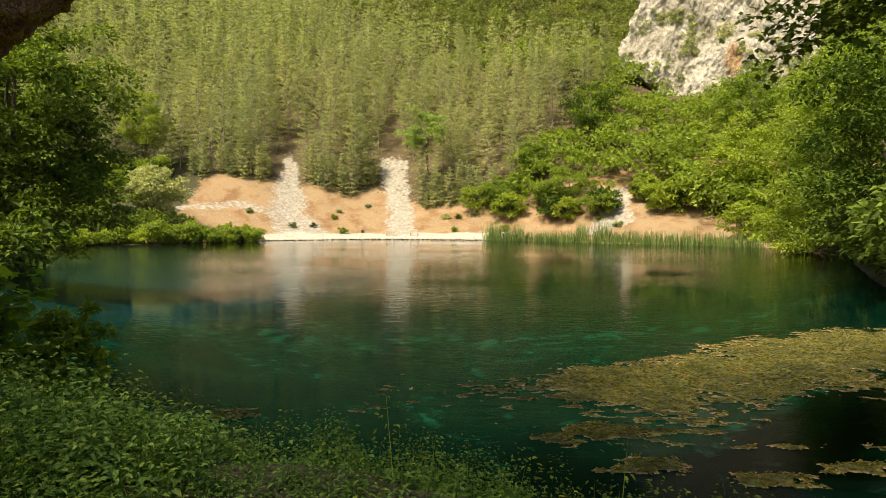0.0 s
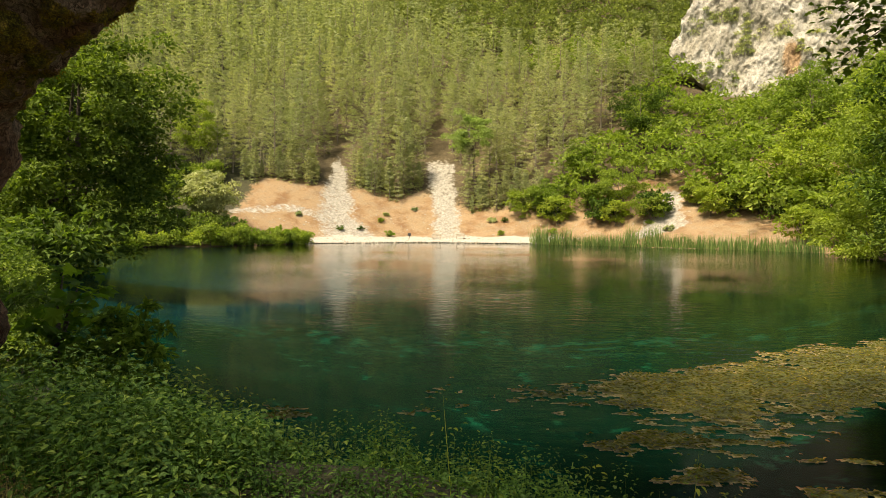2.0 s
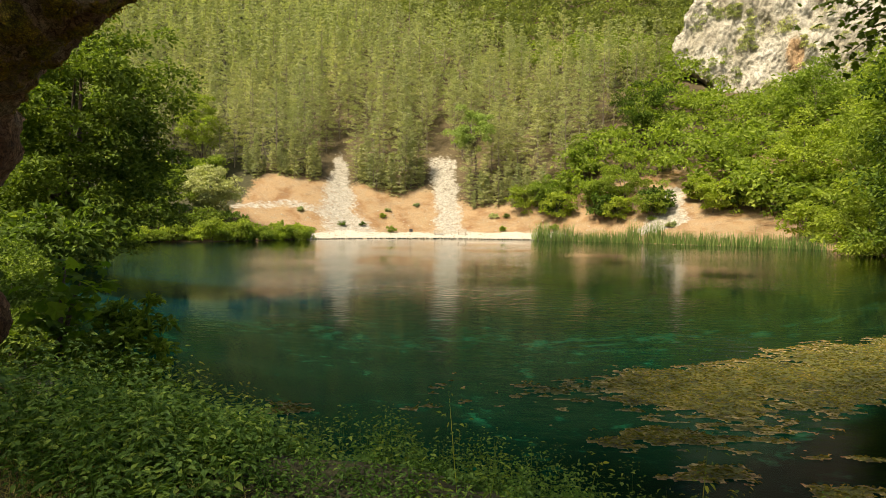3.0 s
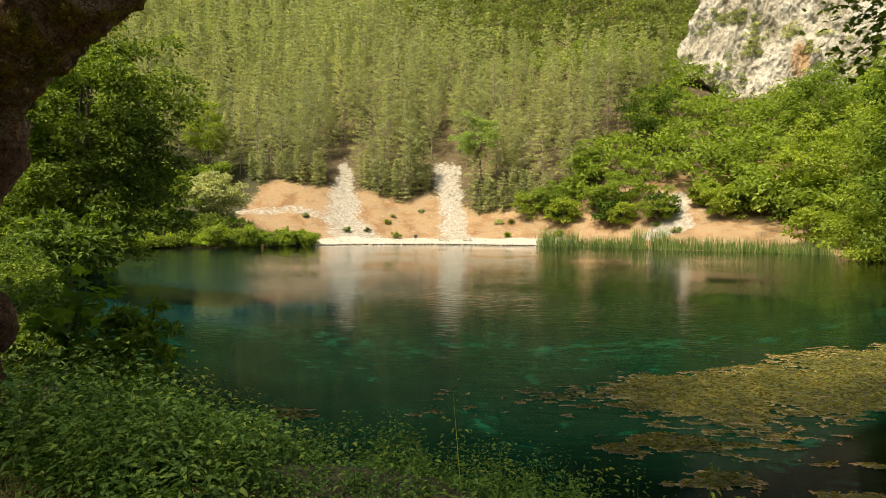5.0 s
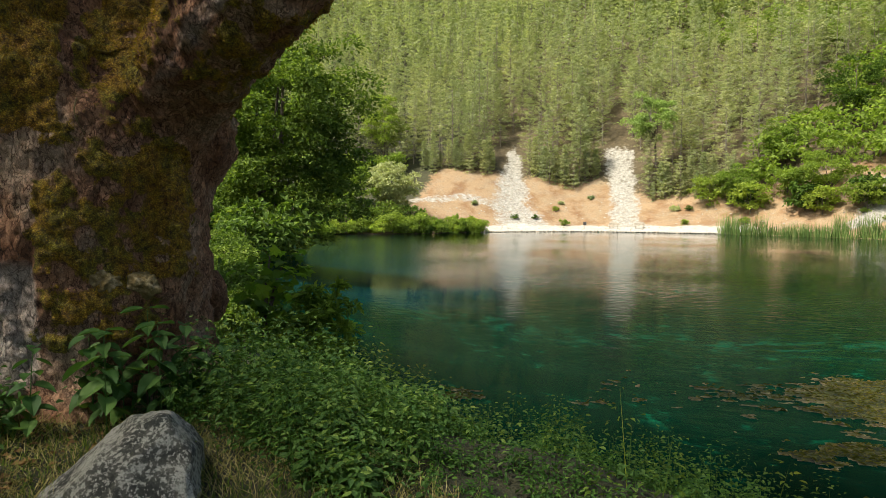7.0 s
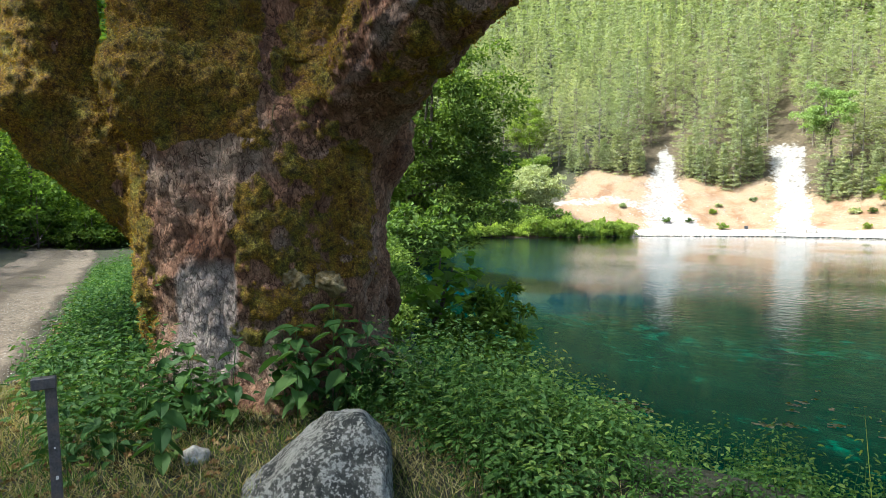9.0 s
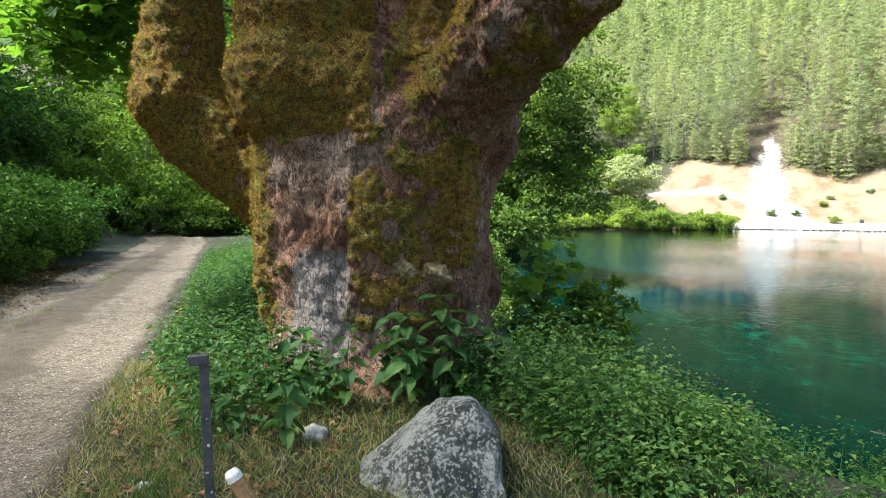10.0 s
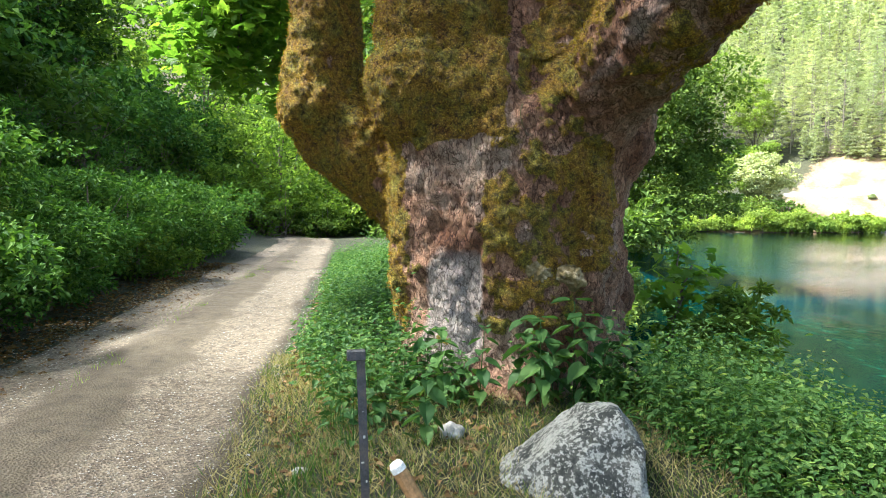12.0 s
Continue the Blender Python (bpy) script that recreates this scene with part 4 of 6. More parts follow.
    part("root_thread", tube(catmull(line, 6, False), np.linspace(0.006, 0.003, 18), 5), KNOB, thing, "dry hanging root thread", smooth=True)
    return thing


OLD = old_tree()

# ---- track ----
def gravel_material():
    """Pale crushed stone, dark trodden earth between the ruts and at the edges, single stones."""
    m, nt, bsdf, _ = node_tree("gravel")
    along = nt.nodes.new("ShaderNodeAttribute")
    along.attribute_name = "earth"
    big, mid_n, fine = noise_node(nt, 0.9, 5, 0.6), noise_node(nt, 7, 7, 0.7), noise_node(nt, 60, 6, 0.7)
    cells = noise_node(nt, 55, kind="ShaderNodeTexVoronoi")
    pale = ramp(nt, mid_n.outputs["Fac"], [(0.3, (0.1, 0.073, 0.046)), (0.5, (0.175, 0.136, 0.093)), (0.7, (0.25, 0.205, 0.15))])
    stone = ramp(nt, cells.outputs["Color"], [(0.2, (0.42, 0.4, 0.37)), (0.8, (1.5, 1.48, 1.45))])
    pale = mix(nt, 0.8, pale, stone, "MULTIPLY")
    earth = ramp(nt, mid_n.outputs["Fac"], [(0.3, (0.05, 0.035, 0.02)), (0.7, (0.13, 0.1, 0.06))])
    mask = math_node(nt, "ADD", along.outputs["Fac"], math_node(nt, "MULTIPLY", math_node(nt, "SUBTRACT", math_node(nt, "ADD", math_node(nt, "MULTIPLY", big.outputs["Fac"], 0.6), math_node(nt, "MULTIPLY", mid_n.outputs["Fac"], 0.4)), 0.5), 3.4))
    col = mix(nt, ramp(nt, mask, [(0.42, (0, 0, 0)), (0.7, (1, 1, 1))]), pale, earth)
    nt.links.new(mix(nt, 1.0, col, ramp(nt, fine.outputs["Fac"], [(0.3, (0.65, 0.65, 0.65)), (0.7, (1.25, 1.25, 1.25))]), "MULTIPLY"), bsdf.inputs["Base Color"])
    bsdf.inputs["Roughness"].default_value = 0.95
    bump(nt, bsdf, math_node(nt, "ADD", cells.outputs["Distance"], fine.outputs["Fac"]), 0.9, 0.02)
    return m


ROCK_GRAVEL = gravel_material()


def road_centre(s):
    """Middle of the track s metres from where the film is taken; it bends towards the hill far off."""
    bend = max(0.0, s - 27) ** 2 * 0.02
    p = ROAD_U * s + ROAD_N * (2.45 + bend)
    return p


def build_road():
    s = np.concatenate([np.arange(-12, 3, 0.6), np.arange(3, 14, 0.12), np.arange(14, 44, 0.4)])
    u = np.linspace(-1, 1, 33)
    c = np.array([road_centre(a) for a in s])
    t = unit(np.gradient(c, axis=0))
    nrm = np.stack([-t[:, 1], t[:, 0], 0 * t[:, 0]], 1)
    half = 1.35 + 0.12 * vnoise(s, 0 * s, 1.5, 61)
    p = c[:, None] + nrm[:, None] * (u[None, :, None] * half[:, None, None])
    x, y = p[..., 0].ravel(), p[..., 1].ravel()
    uu = np.tile(u, len(s))
    z = np.maximum(height(x, y), -0.05) + 0.045 + 0.035 * np.exp(-(uu / 0.25) ** 2) - 0.03 * np.exp(-((np.abs(uu) - 0.58) / 0.2) ** 2) - 0.12 * step(0.86, 1.0, np.abs(uu))
    z += 0.012 * vnoise(x, y, 0.25, 62)
    n, m = len(s), len(u)
    i, j = np.meshgrid(np.arange(n - 1), np.arange(m - 1), indexing="ij")
    f = np.stack([i * m + j, i * m + j + 1, (i + 1) * m + j + 1, (i + 1) * m + j], -1).reshape(-1, 4)
    ob = part("road", (np.stack([x, y, z], 1), f), ROCK_GRAVEL, smooth=True)
    worn = 0.95 * np.exp(-(uu / 0.24) ** 2) + 0.75 * step(0.72, 0.98, np.abs(uu)) + 0.24
    ob.data.attributes.new("earth", "FLOAT", "POINT").data.foreach_set("value", worn.astype(np.float32))
    return tagged(ob, "pale gravel track with two wheel ruts and a weedy middle", "track", kind="structure")


build_road()

# ---- boulder ----
def lichen_material():
    m, nt, bsdf, _ = node_tree("lichen_stone")
    a, b, c = noise_node(nt, 5, 6, 0.65), noise_node(nt, 42, 6, 0.7), noise_node(nt, 110, 4, 0.7)
    stone = ramp(nt, a.outputs["Fac"], [(0.4, (0.03, 0.031, 0.026)), (0.5, (0.085, 0.082, 0.068)), (0.64, (0.2, 0.19, 0.16))])
    spots = ramp(nt, math_node(nt, "ADD", b.outputs["Fac"], math_node(nt, "MULTIPLY", math_node(nt, "SUBTRACT", a.outputs["Fac"], 0.5), 0.5)), [(0.49, (0, 0, 0)), (0.54, (1, 1, 1))])
    col = mix(nt, spots, stone, (0.36, 0.345, 0.3))
    moss = ramp(nt, noise_node(nt, 6.5, 5, 0.7).outputs["Fac"], [(0.62, (0, 0, 0)), (0.7, (0.7, 0.7, 0.7))])
    col = mix(nt, moss, col, (0.09, 0.1, 0.03))
    nt.links.new(mix(nt, 1.0, col, ramp(nt, c.outputs["Fac"], [(0.3, (0.55, 0.55, 0.55)), (0.7, (1.3, 1.3, 1.3))]), "MULTIPLY"), bsdf.inputs["Base Color"])
    bsdf.inputs["Roughness"].default_value = 0.92
    bump(nt, bsdf, math_node(nt, "ADD", b.outputs["Fac"], math_node(nt, "MULTIPLY", c.outputs["Fac"], 0.5)), 0.8, 0.012)
    return m


LICHEN = lichen_material()


def boulder():
    """An angular block: a lumpy ball cut flat by planes, the crest off its middle and the lake side steep."""
    bm = bmesh.new()
    bmesh.ops.create_icosphere(bm, subdivisions=6, radius=0.6)
    cut = [((-0.643, 0, 0.766), 0.27), ((0.83, 0, 0.555), 0.395), ((0.99, -0.1, 0.08), 0.352), ((0, 0.15, 0.99), 0.418), ((0.1, -0.87, 0.48), 0.33),
           ((-0.55, -0.7, 0.45), 0.31), ((0.45, -0.75, 0.48), 0.41), ((-0.8, -0.5, -0.1), 0.4), ((-0.2, 0.9, 0.4), 0.36), ((-0.3, -0.5, 0.81), 0.34)]
    cut = [(Vector(n).normalized(), d) for n, d in cut]
    for v in bm.verts:
        v.co *= 1 + 0.06 * noise.noise(v.co * 3.0)
        for n, d in cut:
            k = v.co.dot(n) - d + 0.025 * noise.noise(v.co * 4.5 + n * 3)
            if k > 0:
                v.co -= n * k * 0.95
        v.co += v.co.normalized() * (0.016 * noise.noise(v.co * 9) + 0.009 * noise.noise(v.co * 24) + 0.004 * noise.noise(v.co * 60))
    bmesh.ops.smooth_vert(bm, verts=bm.verts[:], factor=0.5, use_axis_x=True, use_axis_y=True, use_axis_z=True)
    ob = part("boulder", bm, LICHEN, smooth=True)
    ob.matrix_basis = pose(-2.82, 2.68, -0.03, 0, 0, 42) @ Matrix.Scale(1.05, 4)
    return tagged(ob, "grey lichen-spotted boulder at the foot of the old tree", "boulder")


boulder()

# ---- cliff above the right shore ----
def cliff_material():
    """Pale limestone: grey weathered skin, darker pits and run marks, ochre where it has broken away."""
    m, nt, bsdf, _ = node_tree("limestone")
    stretch = nt.nodes.new("ShaderNodeMapping")
    stretch.inputs["Scale"].default_value = (1, 1, 0.35)
    nt.links.new(position(nt), stretch.inputs["Vector"])
    runs, pits, big = noise_node(nt, 0.55, 7, 0.7, stretch.outputs[0]), noise_node(nt, 2.2, 8, 0.75), noise_node(nt, 0.16, 5, 0.6)
    base = ramp(nt, big.outputs["Fac"], [(0.35, (0.27, 0.25, 0.2)), (0.5, (0.37, 0.35, 0.3)), (0.65, (0.46, 0.44, 0.4))])
    base = mix(nt, 1.0, base, ramp(nt, runs.outputs["Fac"], [(0.35, (0.72, 0.7, 0.67)), (0.55, (1.1, 1.1, 1.1))]), "MULTIPLY")
    base = mix(nt, 1.0, base, ramp(nt, pits.outputs["Fac"], [(0.36, (0.58, 0.56, 0.53)), (0.5, (1, 1, 1)), (0.7, (1.15, 1.15, 1.15))]), "MULTIPLY")
    stain = nt.nodes.new("ShaderNodeAttribute")
    stain.attribute_name = "ochre"
    where = math_node(nt, "ADD", stain.outputs["Fac"], math_node(nt, "MULTIPLY", math_node(nt, "SUBTRACT", runs.outputs["Fac"], 0.5), 1.6))
    base = mix(nt, ramp(nt, where, [(0.45, (0, 0, 0)), (0.7, (0.85, 0.85, 0.85))]), base, ramp(nt, pits.outputs["Fac"], [(0.35, (0.16, 0.085, 0.035)), (0.65, (0.42, 0.26, 0.13))]))
    nt.links.new(base, bsdf.inputs["Base Color"])
    bsdf.inputs["Roughness"].default_value = 0.95
    bump(nt, bsdf, math_node(nt, "ADD", runs.outputs["Fac"], pits.outputs["Fac"]), 0.9, 0.4)
    return m


CLIFF = cliff_material()


def build_cliff():
    mid, out = np.array([54.0, 140.5]), unit(np.array([-54.0, -140.5]))
    side = np.array([-out[1], out[0]])
    u, h = np.meshgrid(np.linspace(-21, 25, 180), np.linspace(18, 70, 200), indexing="ij")
    bulge = 2.2 * vnoise(u, h, 9, 71) + 1.0 * vnoise(u * 1.4, h * 0.6, 3.2, 72) + 0.7 * vnoise(u, h * 0.6, 1.2, 73) + 0.35 * vnoise(u, h * 0.6, 0.55, 77, 2)
    left = np.interp(h, [18, 28, 31.5, 35, 39.5, 50, 70], [-2, -6.0, -8.0, -14, -16.2, -12.5, -6])
    back = 0.16 * (h - 20) + 45 * step(0.8, -2.2, u - left + 2.2 * vnoise(u, h, 3, 74)) - bulge
    p = mid[None, None] + side * u[..., None] - out * back[..., None]
    n, m = u.shape
    i, j = np.meshgrid(np.arange(n - 1), np.arange(m - 1), indexing="ij")
    f = np.stack([i * m + j, (i + 1) * m + j, (i + 1) * m + j + 1, i * m + j + 1], -1).reshape(-1, 4)
    v = np.concatenate([p.reshape(-1, 2), h.reshape(-1, 1)], 1)
    f = f[back.ravel()[f].max(1) < 30]
    ob = part("cliff", (v, f), CLIFF, smooth=False)
    ochre = np.maximum(np.exp(-(((u - 8.5) / 2.4) ** 2 + ((h - 36) / 4.5) ** 2)), np.exp(-(((u - 1.5) / 4.0) ** 2 + ((h - 25.5) / 2.6) ** 2)))
    ob.data.attributes.new("ochre", "FLOAT", "POINT").data.foreach_set("value", ochre.ravel().astype(np.float32))
    tagged(ob, "pale grey limestone cliff with ochre stains above the wood", "cliff", kind="structure")
    # shrubs rooted on ledges: along the face, height, spread of both, how many
    r = rnd(75)
    for a, b, sa, sb, count, mat in ((-0.7, 42, 1.1, 2.6, 16, SILVER), (-11.0, 31, 3.0, 2.2, 60, BROAD), (4.6, 28.6, 1.1, 1.3, 12, SILVER), (-4.0, 47.5, 2.2, 0.9, 16, SILVER), (6.2, 44, 1.3, 1.2, 9, SILVER), (-9.5, 46, 1.6, 1.5, 9, SILVER), (13, 38, 2.5, 4, 14, SILVER), (-3, 37.5, 3.5, 4, 8, SILVER)):
        at = []
        for _ in range(count):
            pu, ph = np.clip(a + r.normal(0, sa), -18, 24), b + r.normal(0, sb)
            k = np.argmin((u.ravel() - pu) ** 2 + (h.ravel() - ph) ** 2)
            at.append(v[k] + np.append(out * 0.25, 0))
        thing = empty("cliff_shrub", "grey-green shrubs rooted on a ledge of the rock face" if mat is SILVER else "green bushes at the foot of the rock face", "shrubs", tuple(at[0]), kind="stuff")
        part("crown", clump_leaves(np.array(at) - at[0], r.uniform(0.5, 1.25, count), 70, 0.42, r), mat, thing)


build_cliff()


# ---- shore planting ----
def along(pts, gap, seed, jitter=0.4):
    r, out = rnd(seed), []
    c = catmull(pts, 40, False)
    d = np.append(0, np.cumsum(np.linalg.norm(np.diff(c, axis=0), axis=1)))
    for s in np.arange(0, d[-1], gap):
        out.append((np.interp(s, d, c[:, 0]) + r.normal(0, jitter), np.interp(s, d, c[:, 1]) + r.normal(0, jitter)))
    return out


def copies(variants, places, seed, lo=0.8, hi=1.2, sink=0.1):
    """Stand copies of the variants at the places (the first ones are the variants themselves)."""
    r = rnd(seed)
    for n, (x, y) in enumerate(places):
        m = pose(x, y, ground_at(x, y) - sink, 0, 0, r.uniform(0, 360)) @ Matrix.Scale(r.uniform(lo, hi), 4)
        if n < len(variants):
            variants[n].matrix_basis = m
        else:
            copy_thing(variants[n % len(variants)], pose(0, 0, 0)).matrix_basis = m


hedge = [broad_tree("hedge_bush", "bright green leafy bush in a row along the water", "bush", (0, 0, 0), h, (w, w), 26, 56, 0.32, BROAD, 90 + k, 0.06, 0.05, low=0.0, group="hedge along the water", clump_r=0.3)
         for k, (h, w) in enumerate([(1.9, 1.9), (2.2, 2.1), (1.6, 1.8)])]
copies(hedge, along([(-44.5, 71), (-41.5, 76), (-34, 80.6), (-30, 86), (-26.8, 91.5)], 1.25, 91, 0.35), 92)
low_bush = [broad_tree("shrub", "small green shrub on the bare slope", "shrub", (0, 0, 0), h, (w, w), 12, 40, 0.26, m, 95 + k, 0.03, 0.05, low=0.0, group="shrubs on the slope", clump_r=0.32)
            for k, (h, w, m) in enumerate([(1.2, 0.9, BROAD), (0.8, 0.8, SILVER), (1.7, 1.0, BROAD_DARK)])]
r = rnd(96)
spots = []
while len(spots) < 15:
    x, y = r.uniform(-42, 38), r.uniform(90, 118)
    if 6 < float(shore_distance(x, y)[0]) < 17:
        spots.append((x, y))
copies(low_bush, spots, 97, 0.55, 1.0)
verge = [broad_tree("bush", "leafy bush at the foot of the wood", "bush", (0, 0, 0), h, (w, w), 30, 40, 0.46, m, 130 + k, 0.08, 0.05, low=0.2, group="bushes at the foot of the wood", clump_r=0.28)
         for k, (h, w, m) in enumerate([(3.6, 2.4, BROAD_DARK), (4.5, 2.6, BROAD), (5.5, 3.2, BROAD)])]
spots = along([(-62, 84), (-56, 92), (-55, 102), (-47, 106)], 2.6, 131, 1.0) + along([(-60, 62), (-53, 76), (-52, 84)], 2.6, 132, 1.0) + along([(37, 76), (40, 66), (39, 58), (33, 46), (30, 38)], 2.4, 133, 0.8) + along([(35, 92), (40, 84), (40, 78)], 2.2, 134, 0.7) + along([(7, 107), (14, 103), (22, 98), (33, 91.5), (39, 86)], 3.4, 143, 1.3)
copies(verge, spots, 135)
# same bush in a darker leaf, which stands in for shade on the shore
shade_bush = [broad_tree("bush", "green bush on the shaded shore, shade put into its leaf colour", "bush", (0, 0, 0), h, (w, w), 30, 36, 0.42, MID_GREEN, 138 + k, 0.08, 0.05, low=0.0, group="bushes on the shaded shore", clump_r=0.28)
              for k, (h, w) in enumerate([(3.2, 2.3), (4.2, 2.6)])]
spots = along([(-24.5, 33.5), (-30, 40), (-36, 48), (-42, 57), (-47, 65), (-49, 71)], 1.9, 136, 0.5) + along([(-30, 34), (-38, 46), (-46, 60), (-52, 70)], 2.4, 137, 1.2) + along([(-48, 74), (-50, 84), (-56, 92)], 2.4, 139, 1.2) + along([(-47, 76), (-42, 82), (-38, 90)], 3.2, 141, 0.8)
spots += along([(35, 52), (30, 44), (25.5, 36.5), (21, 28.5), (18.5, 22)], 1.7, 149, 0.4) + along([(38, 50), (33, 42), (28, 34), (23.5, 26)], 2.2, 155, 0.6)
copies(shade_bush, spots, 142)
copies([copy_thing(t, pose(0, 0, 0)) for t in shade_bush], along([(-8.6, 11.2), (-12.0, 15.4), (-17, 21.8), (-22.5, 29)], 1.3, 144, 0.3) + along([(-10.5, 10.6), (-15, 15.8), (-20.5, 21.5), (-26.5, 28.5)], 1.5, 147, 0.5) + along([(-12, 9.4), (-16, 13.4), (-22, 19), (-28, 25.5)], 1.8, 148, 0.5), 145, 0.28, 0.42)


def build_reeds():
    r = rnd(101)
    pts = np.array(along([(6.5, 95.0), (14, 88.5), (22, 82.2), (30, 74.5), (34.5, 69)], 0.012, 102, 0.0))
    p = pts + r.normal(0, 0.55, pts.shape) + [0.25, 0.25]
    keep = vnoise(p[:, 0], p[:, 1], 2.5, 103) > -0.25
    p = p[keep]
    z = np.maximum(height(p[:, 0], p[:, 1]), WATER - 0.4)
    ax = np.stack([r.normal(0, 0.13, len(p)), r.normal(0, 0.13, len(p)), np.ones(len(p))], 1)
    ln = r.uniform(1.3, 2.7, len(p)) * (0.75 + 0.5 * (vnoise(p[:, 0], p[:, 1], 5, 104) > 0))
    tagged(part("reeds", leaves(np.column_stack([p, z]), ax, r.normal(size=(len(p), 3)), ln, 0.09, "needle"), REED), "green reeds with dry tips in the shallow water", "reeds", kind="stuff")


build_reeds()


def rock_shapes(p, size, r, flat=0.7):
    """Small angular stones."""
    o = np.array([(1, 0, 0), (0, 1, 0), (-1, 0, 0), (0, -1, 0), (0, 0, 1), (0, 0, -1)], float)
    f = np.array([(0, 1, 4), (1, 2, 4), (2, 3, 4), (3, 0, 4), (1, 0, 5), (2, 1, 5), (3, 2, 5), (0, 3, 5)])
    v = o[None] * r.uniform(0.6, 1.3, (len(p), 6, 1)) * np.asarray(size)[:, None, None] * [1, 1, flat]
    a = r.uniform(0, 6.28, len(p))
    c, s = np.cos(a)[:, None], np.sin(a)[:, None]
    v = np.stack([v[..., 0] * c - v[..., 1] * s, v[..., 0] * s + v[..., 1] * c, v[..., 2]], -1) + p[:, None]
    return v.reshape(-1, 3), (f[None] + (np.arange(len(p)) * 6)[:, None, None]).reshape(-1, 3)


PALE_STONE = surface("pale_stone", (0.26, 0.23, 0.18), (0.36, 0.33, 0.28), (0.46, 0.44, 0.39), 3, 0.95, 0.02)
r = rnd(105)
p = np.array(along([(-27, 91.2), (-16, 97.2), (-7, 98.8), (7, 94.8)], 0.16, 106, 0.25))
tagged(part("shore_stones", rock_shapes(np.column_stack([p, np.full(len(p), WATER + 0.08)]), r.uniform(0.1, 0.32, len(p)), r), PALE_STONE), "row of pale stones edging the far beach", "stones", kind="stuff")
n = 5200
x, y = r.uniform(-40, 34, n), r.uniform(96, 126, n)
on = in_gully(x, y, 0.3) | (r.random(n) < 0.25) & (shore_distance(x, y) < 14)
on &= shore_distance(x, y) > 1
x, y = x[on], y[on]
tagged(part("scree_stones", rock_shapes(np.column_stack([x, y, height(x, y)]), 0.05 + 0.2 * r.random(len(x)) ** 3, r), PALE_STONE), "loose pale stones lying on the scree", "stones", kind="stuff")

# benches and a bin on the far beach
GREY_WOOD = surface("weathered_wood", (0.3, 0.25, 0.19), (0.42, 0.36, 0.28), (0.55, 0.48, 0.39), 4, 0.85, 0.004)
DARK_METAL = surface("dark_metal", (0.02, 0.02, 0.022), (0.035, 0.035, 0.038), (0.06, 0.058, 0.055), 9, 0.5, 0.002)


def box(cx, cy, cz, sx, sy, sz, bevel=0.006):
    b = bmesh.new()
    bmesh.ops.create_cube(b, size=1, matrix=Matrix.LocRotScale((cx, cy, cz), None, Vector((sx, sy, sz))))
    bmesh.ops.bevel(b, geom=b.edges[:], offset=bevel, segments=1, affect="EDGES")
    return b


def bench():
    t = empty("bench", "pale weathered wooden bench on the gravel beach", "bench", group="benches on the beach")
    for k in range(3):
        part("seat_slat", box(0, -0.18 + 0.16 * k, 0.45, 1.5, 0.13, 0.04), GREY_WOOD, t)
    for k in range(2):
        part("back_slat", box(0, 0.27, 0.62 + 0.17 * k, 1.5, 0.035, 0.13), GREY_WOOD, t)
    for sx in (-0.6, 0.6):
        part("leg", box(sx, -0.12, 0.21, 0.07, 0.07, 0.43), GREY_WOOD, t)
        part("leg", box(sx, 0.25, 0.4, 0.07, 0.06, 0.8), GREY_WOOD, t)
    return t


b1 = bench()
b1.matrix_basis = pose(-8.4, 101.8, ground_at(-8.4, 101.8), 0, 0, 2)
copy_thing(b1, pose(-4.6, 101.6, ground_at(-4.6, 101.6), 0, 0, -3))
bin_ = empty("litter_bin", "small dark metal bin on the gravel beach", "bin", at_ground(-12.8, 102, 0))
part("post", box(0, 0, 0.3, 0.06, 0.06, 0.6), DARK_METAL, bin_)
part("body", box(0, 0, 0.62, 0.5, 0.4, 0.5, 0.04), DARK_METAL, bin_)

# ---- floating weed on the water ----
def mat_material():
    m, nt, bsdf, _ = node_tree("floating_weed")
    inner = nt.nodes.new("ShaderNodeAttribute")
    inner.attribute_name = "inner"
    big, fine, dots = noise_node(nt, 1.6, 6, 0.65), noise_node(nt, 7, 8, 0.8), noise_node(nt, 26, 5, 0.8)
    olive = ramp(nt, big.outputs["Fac"], [(0.35, (0.05, 0.058, 0.008)), (0.5, (0.095, 0.098, 0.014)), (0.65, (0.15, 0.125, 0.025))])
    tan = ramp(nt, fine.outputs["Fac"], [(0.35, (0.2, 0.145, 0.06)), (0.65, (0.46, 0.35, 0.18))])
    where = math_node(nt, "ADD", inner.outputs["Fac"], math_node(nt, "MULTIPLY", math_node(nt, "SUBTRACT", fine.outputs["Fac"], 0.5), 1.3))
    col = mix(nt, ramp(nt, where, [(0.12, (0, 0, 0)), (0.36, (1, 1, 1))]), tan, olive)
    col = mix(nt, 1.0, col, ramp(nt, fine.outputs["Fac"], [(0.38, (0.15, 0.17, 0.13)), (0.58, (1.3, 1.3, 1.25))]), "MULTIPLY")
    nt.links.new(mix(nt, 1.0, col, ramp(nt, dots.outputs["Fac"], [(0.35, (0.4, 0.4, 0.4)), (0.65, (1.45, 1.45, 1.4))]), "MULTIPLY"), bsdf.inputs["Base Color"])
    bsdf.inputs["Roughness"].default_value = 0.85
    bump(nt, bsdf, math_node(nt, "ADD", fine.outputs["Fac"], math_node(nt, "MULTIPLY", dots.outputs["Fac"], 0.6)), 1.0, 0.03)
    return m


MAT = mat_material()


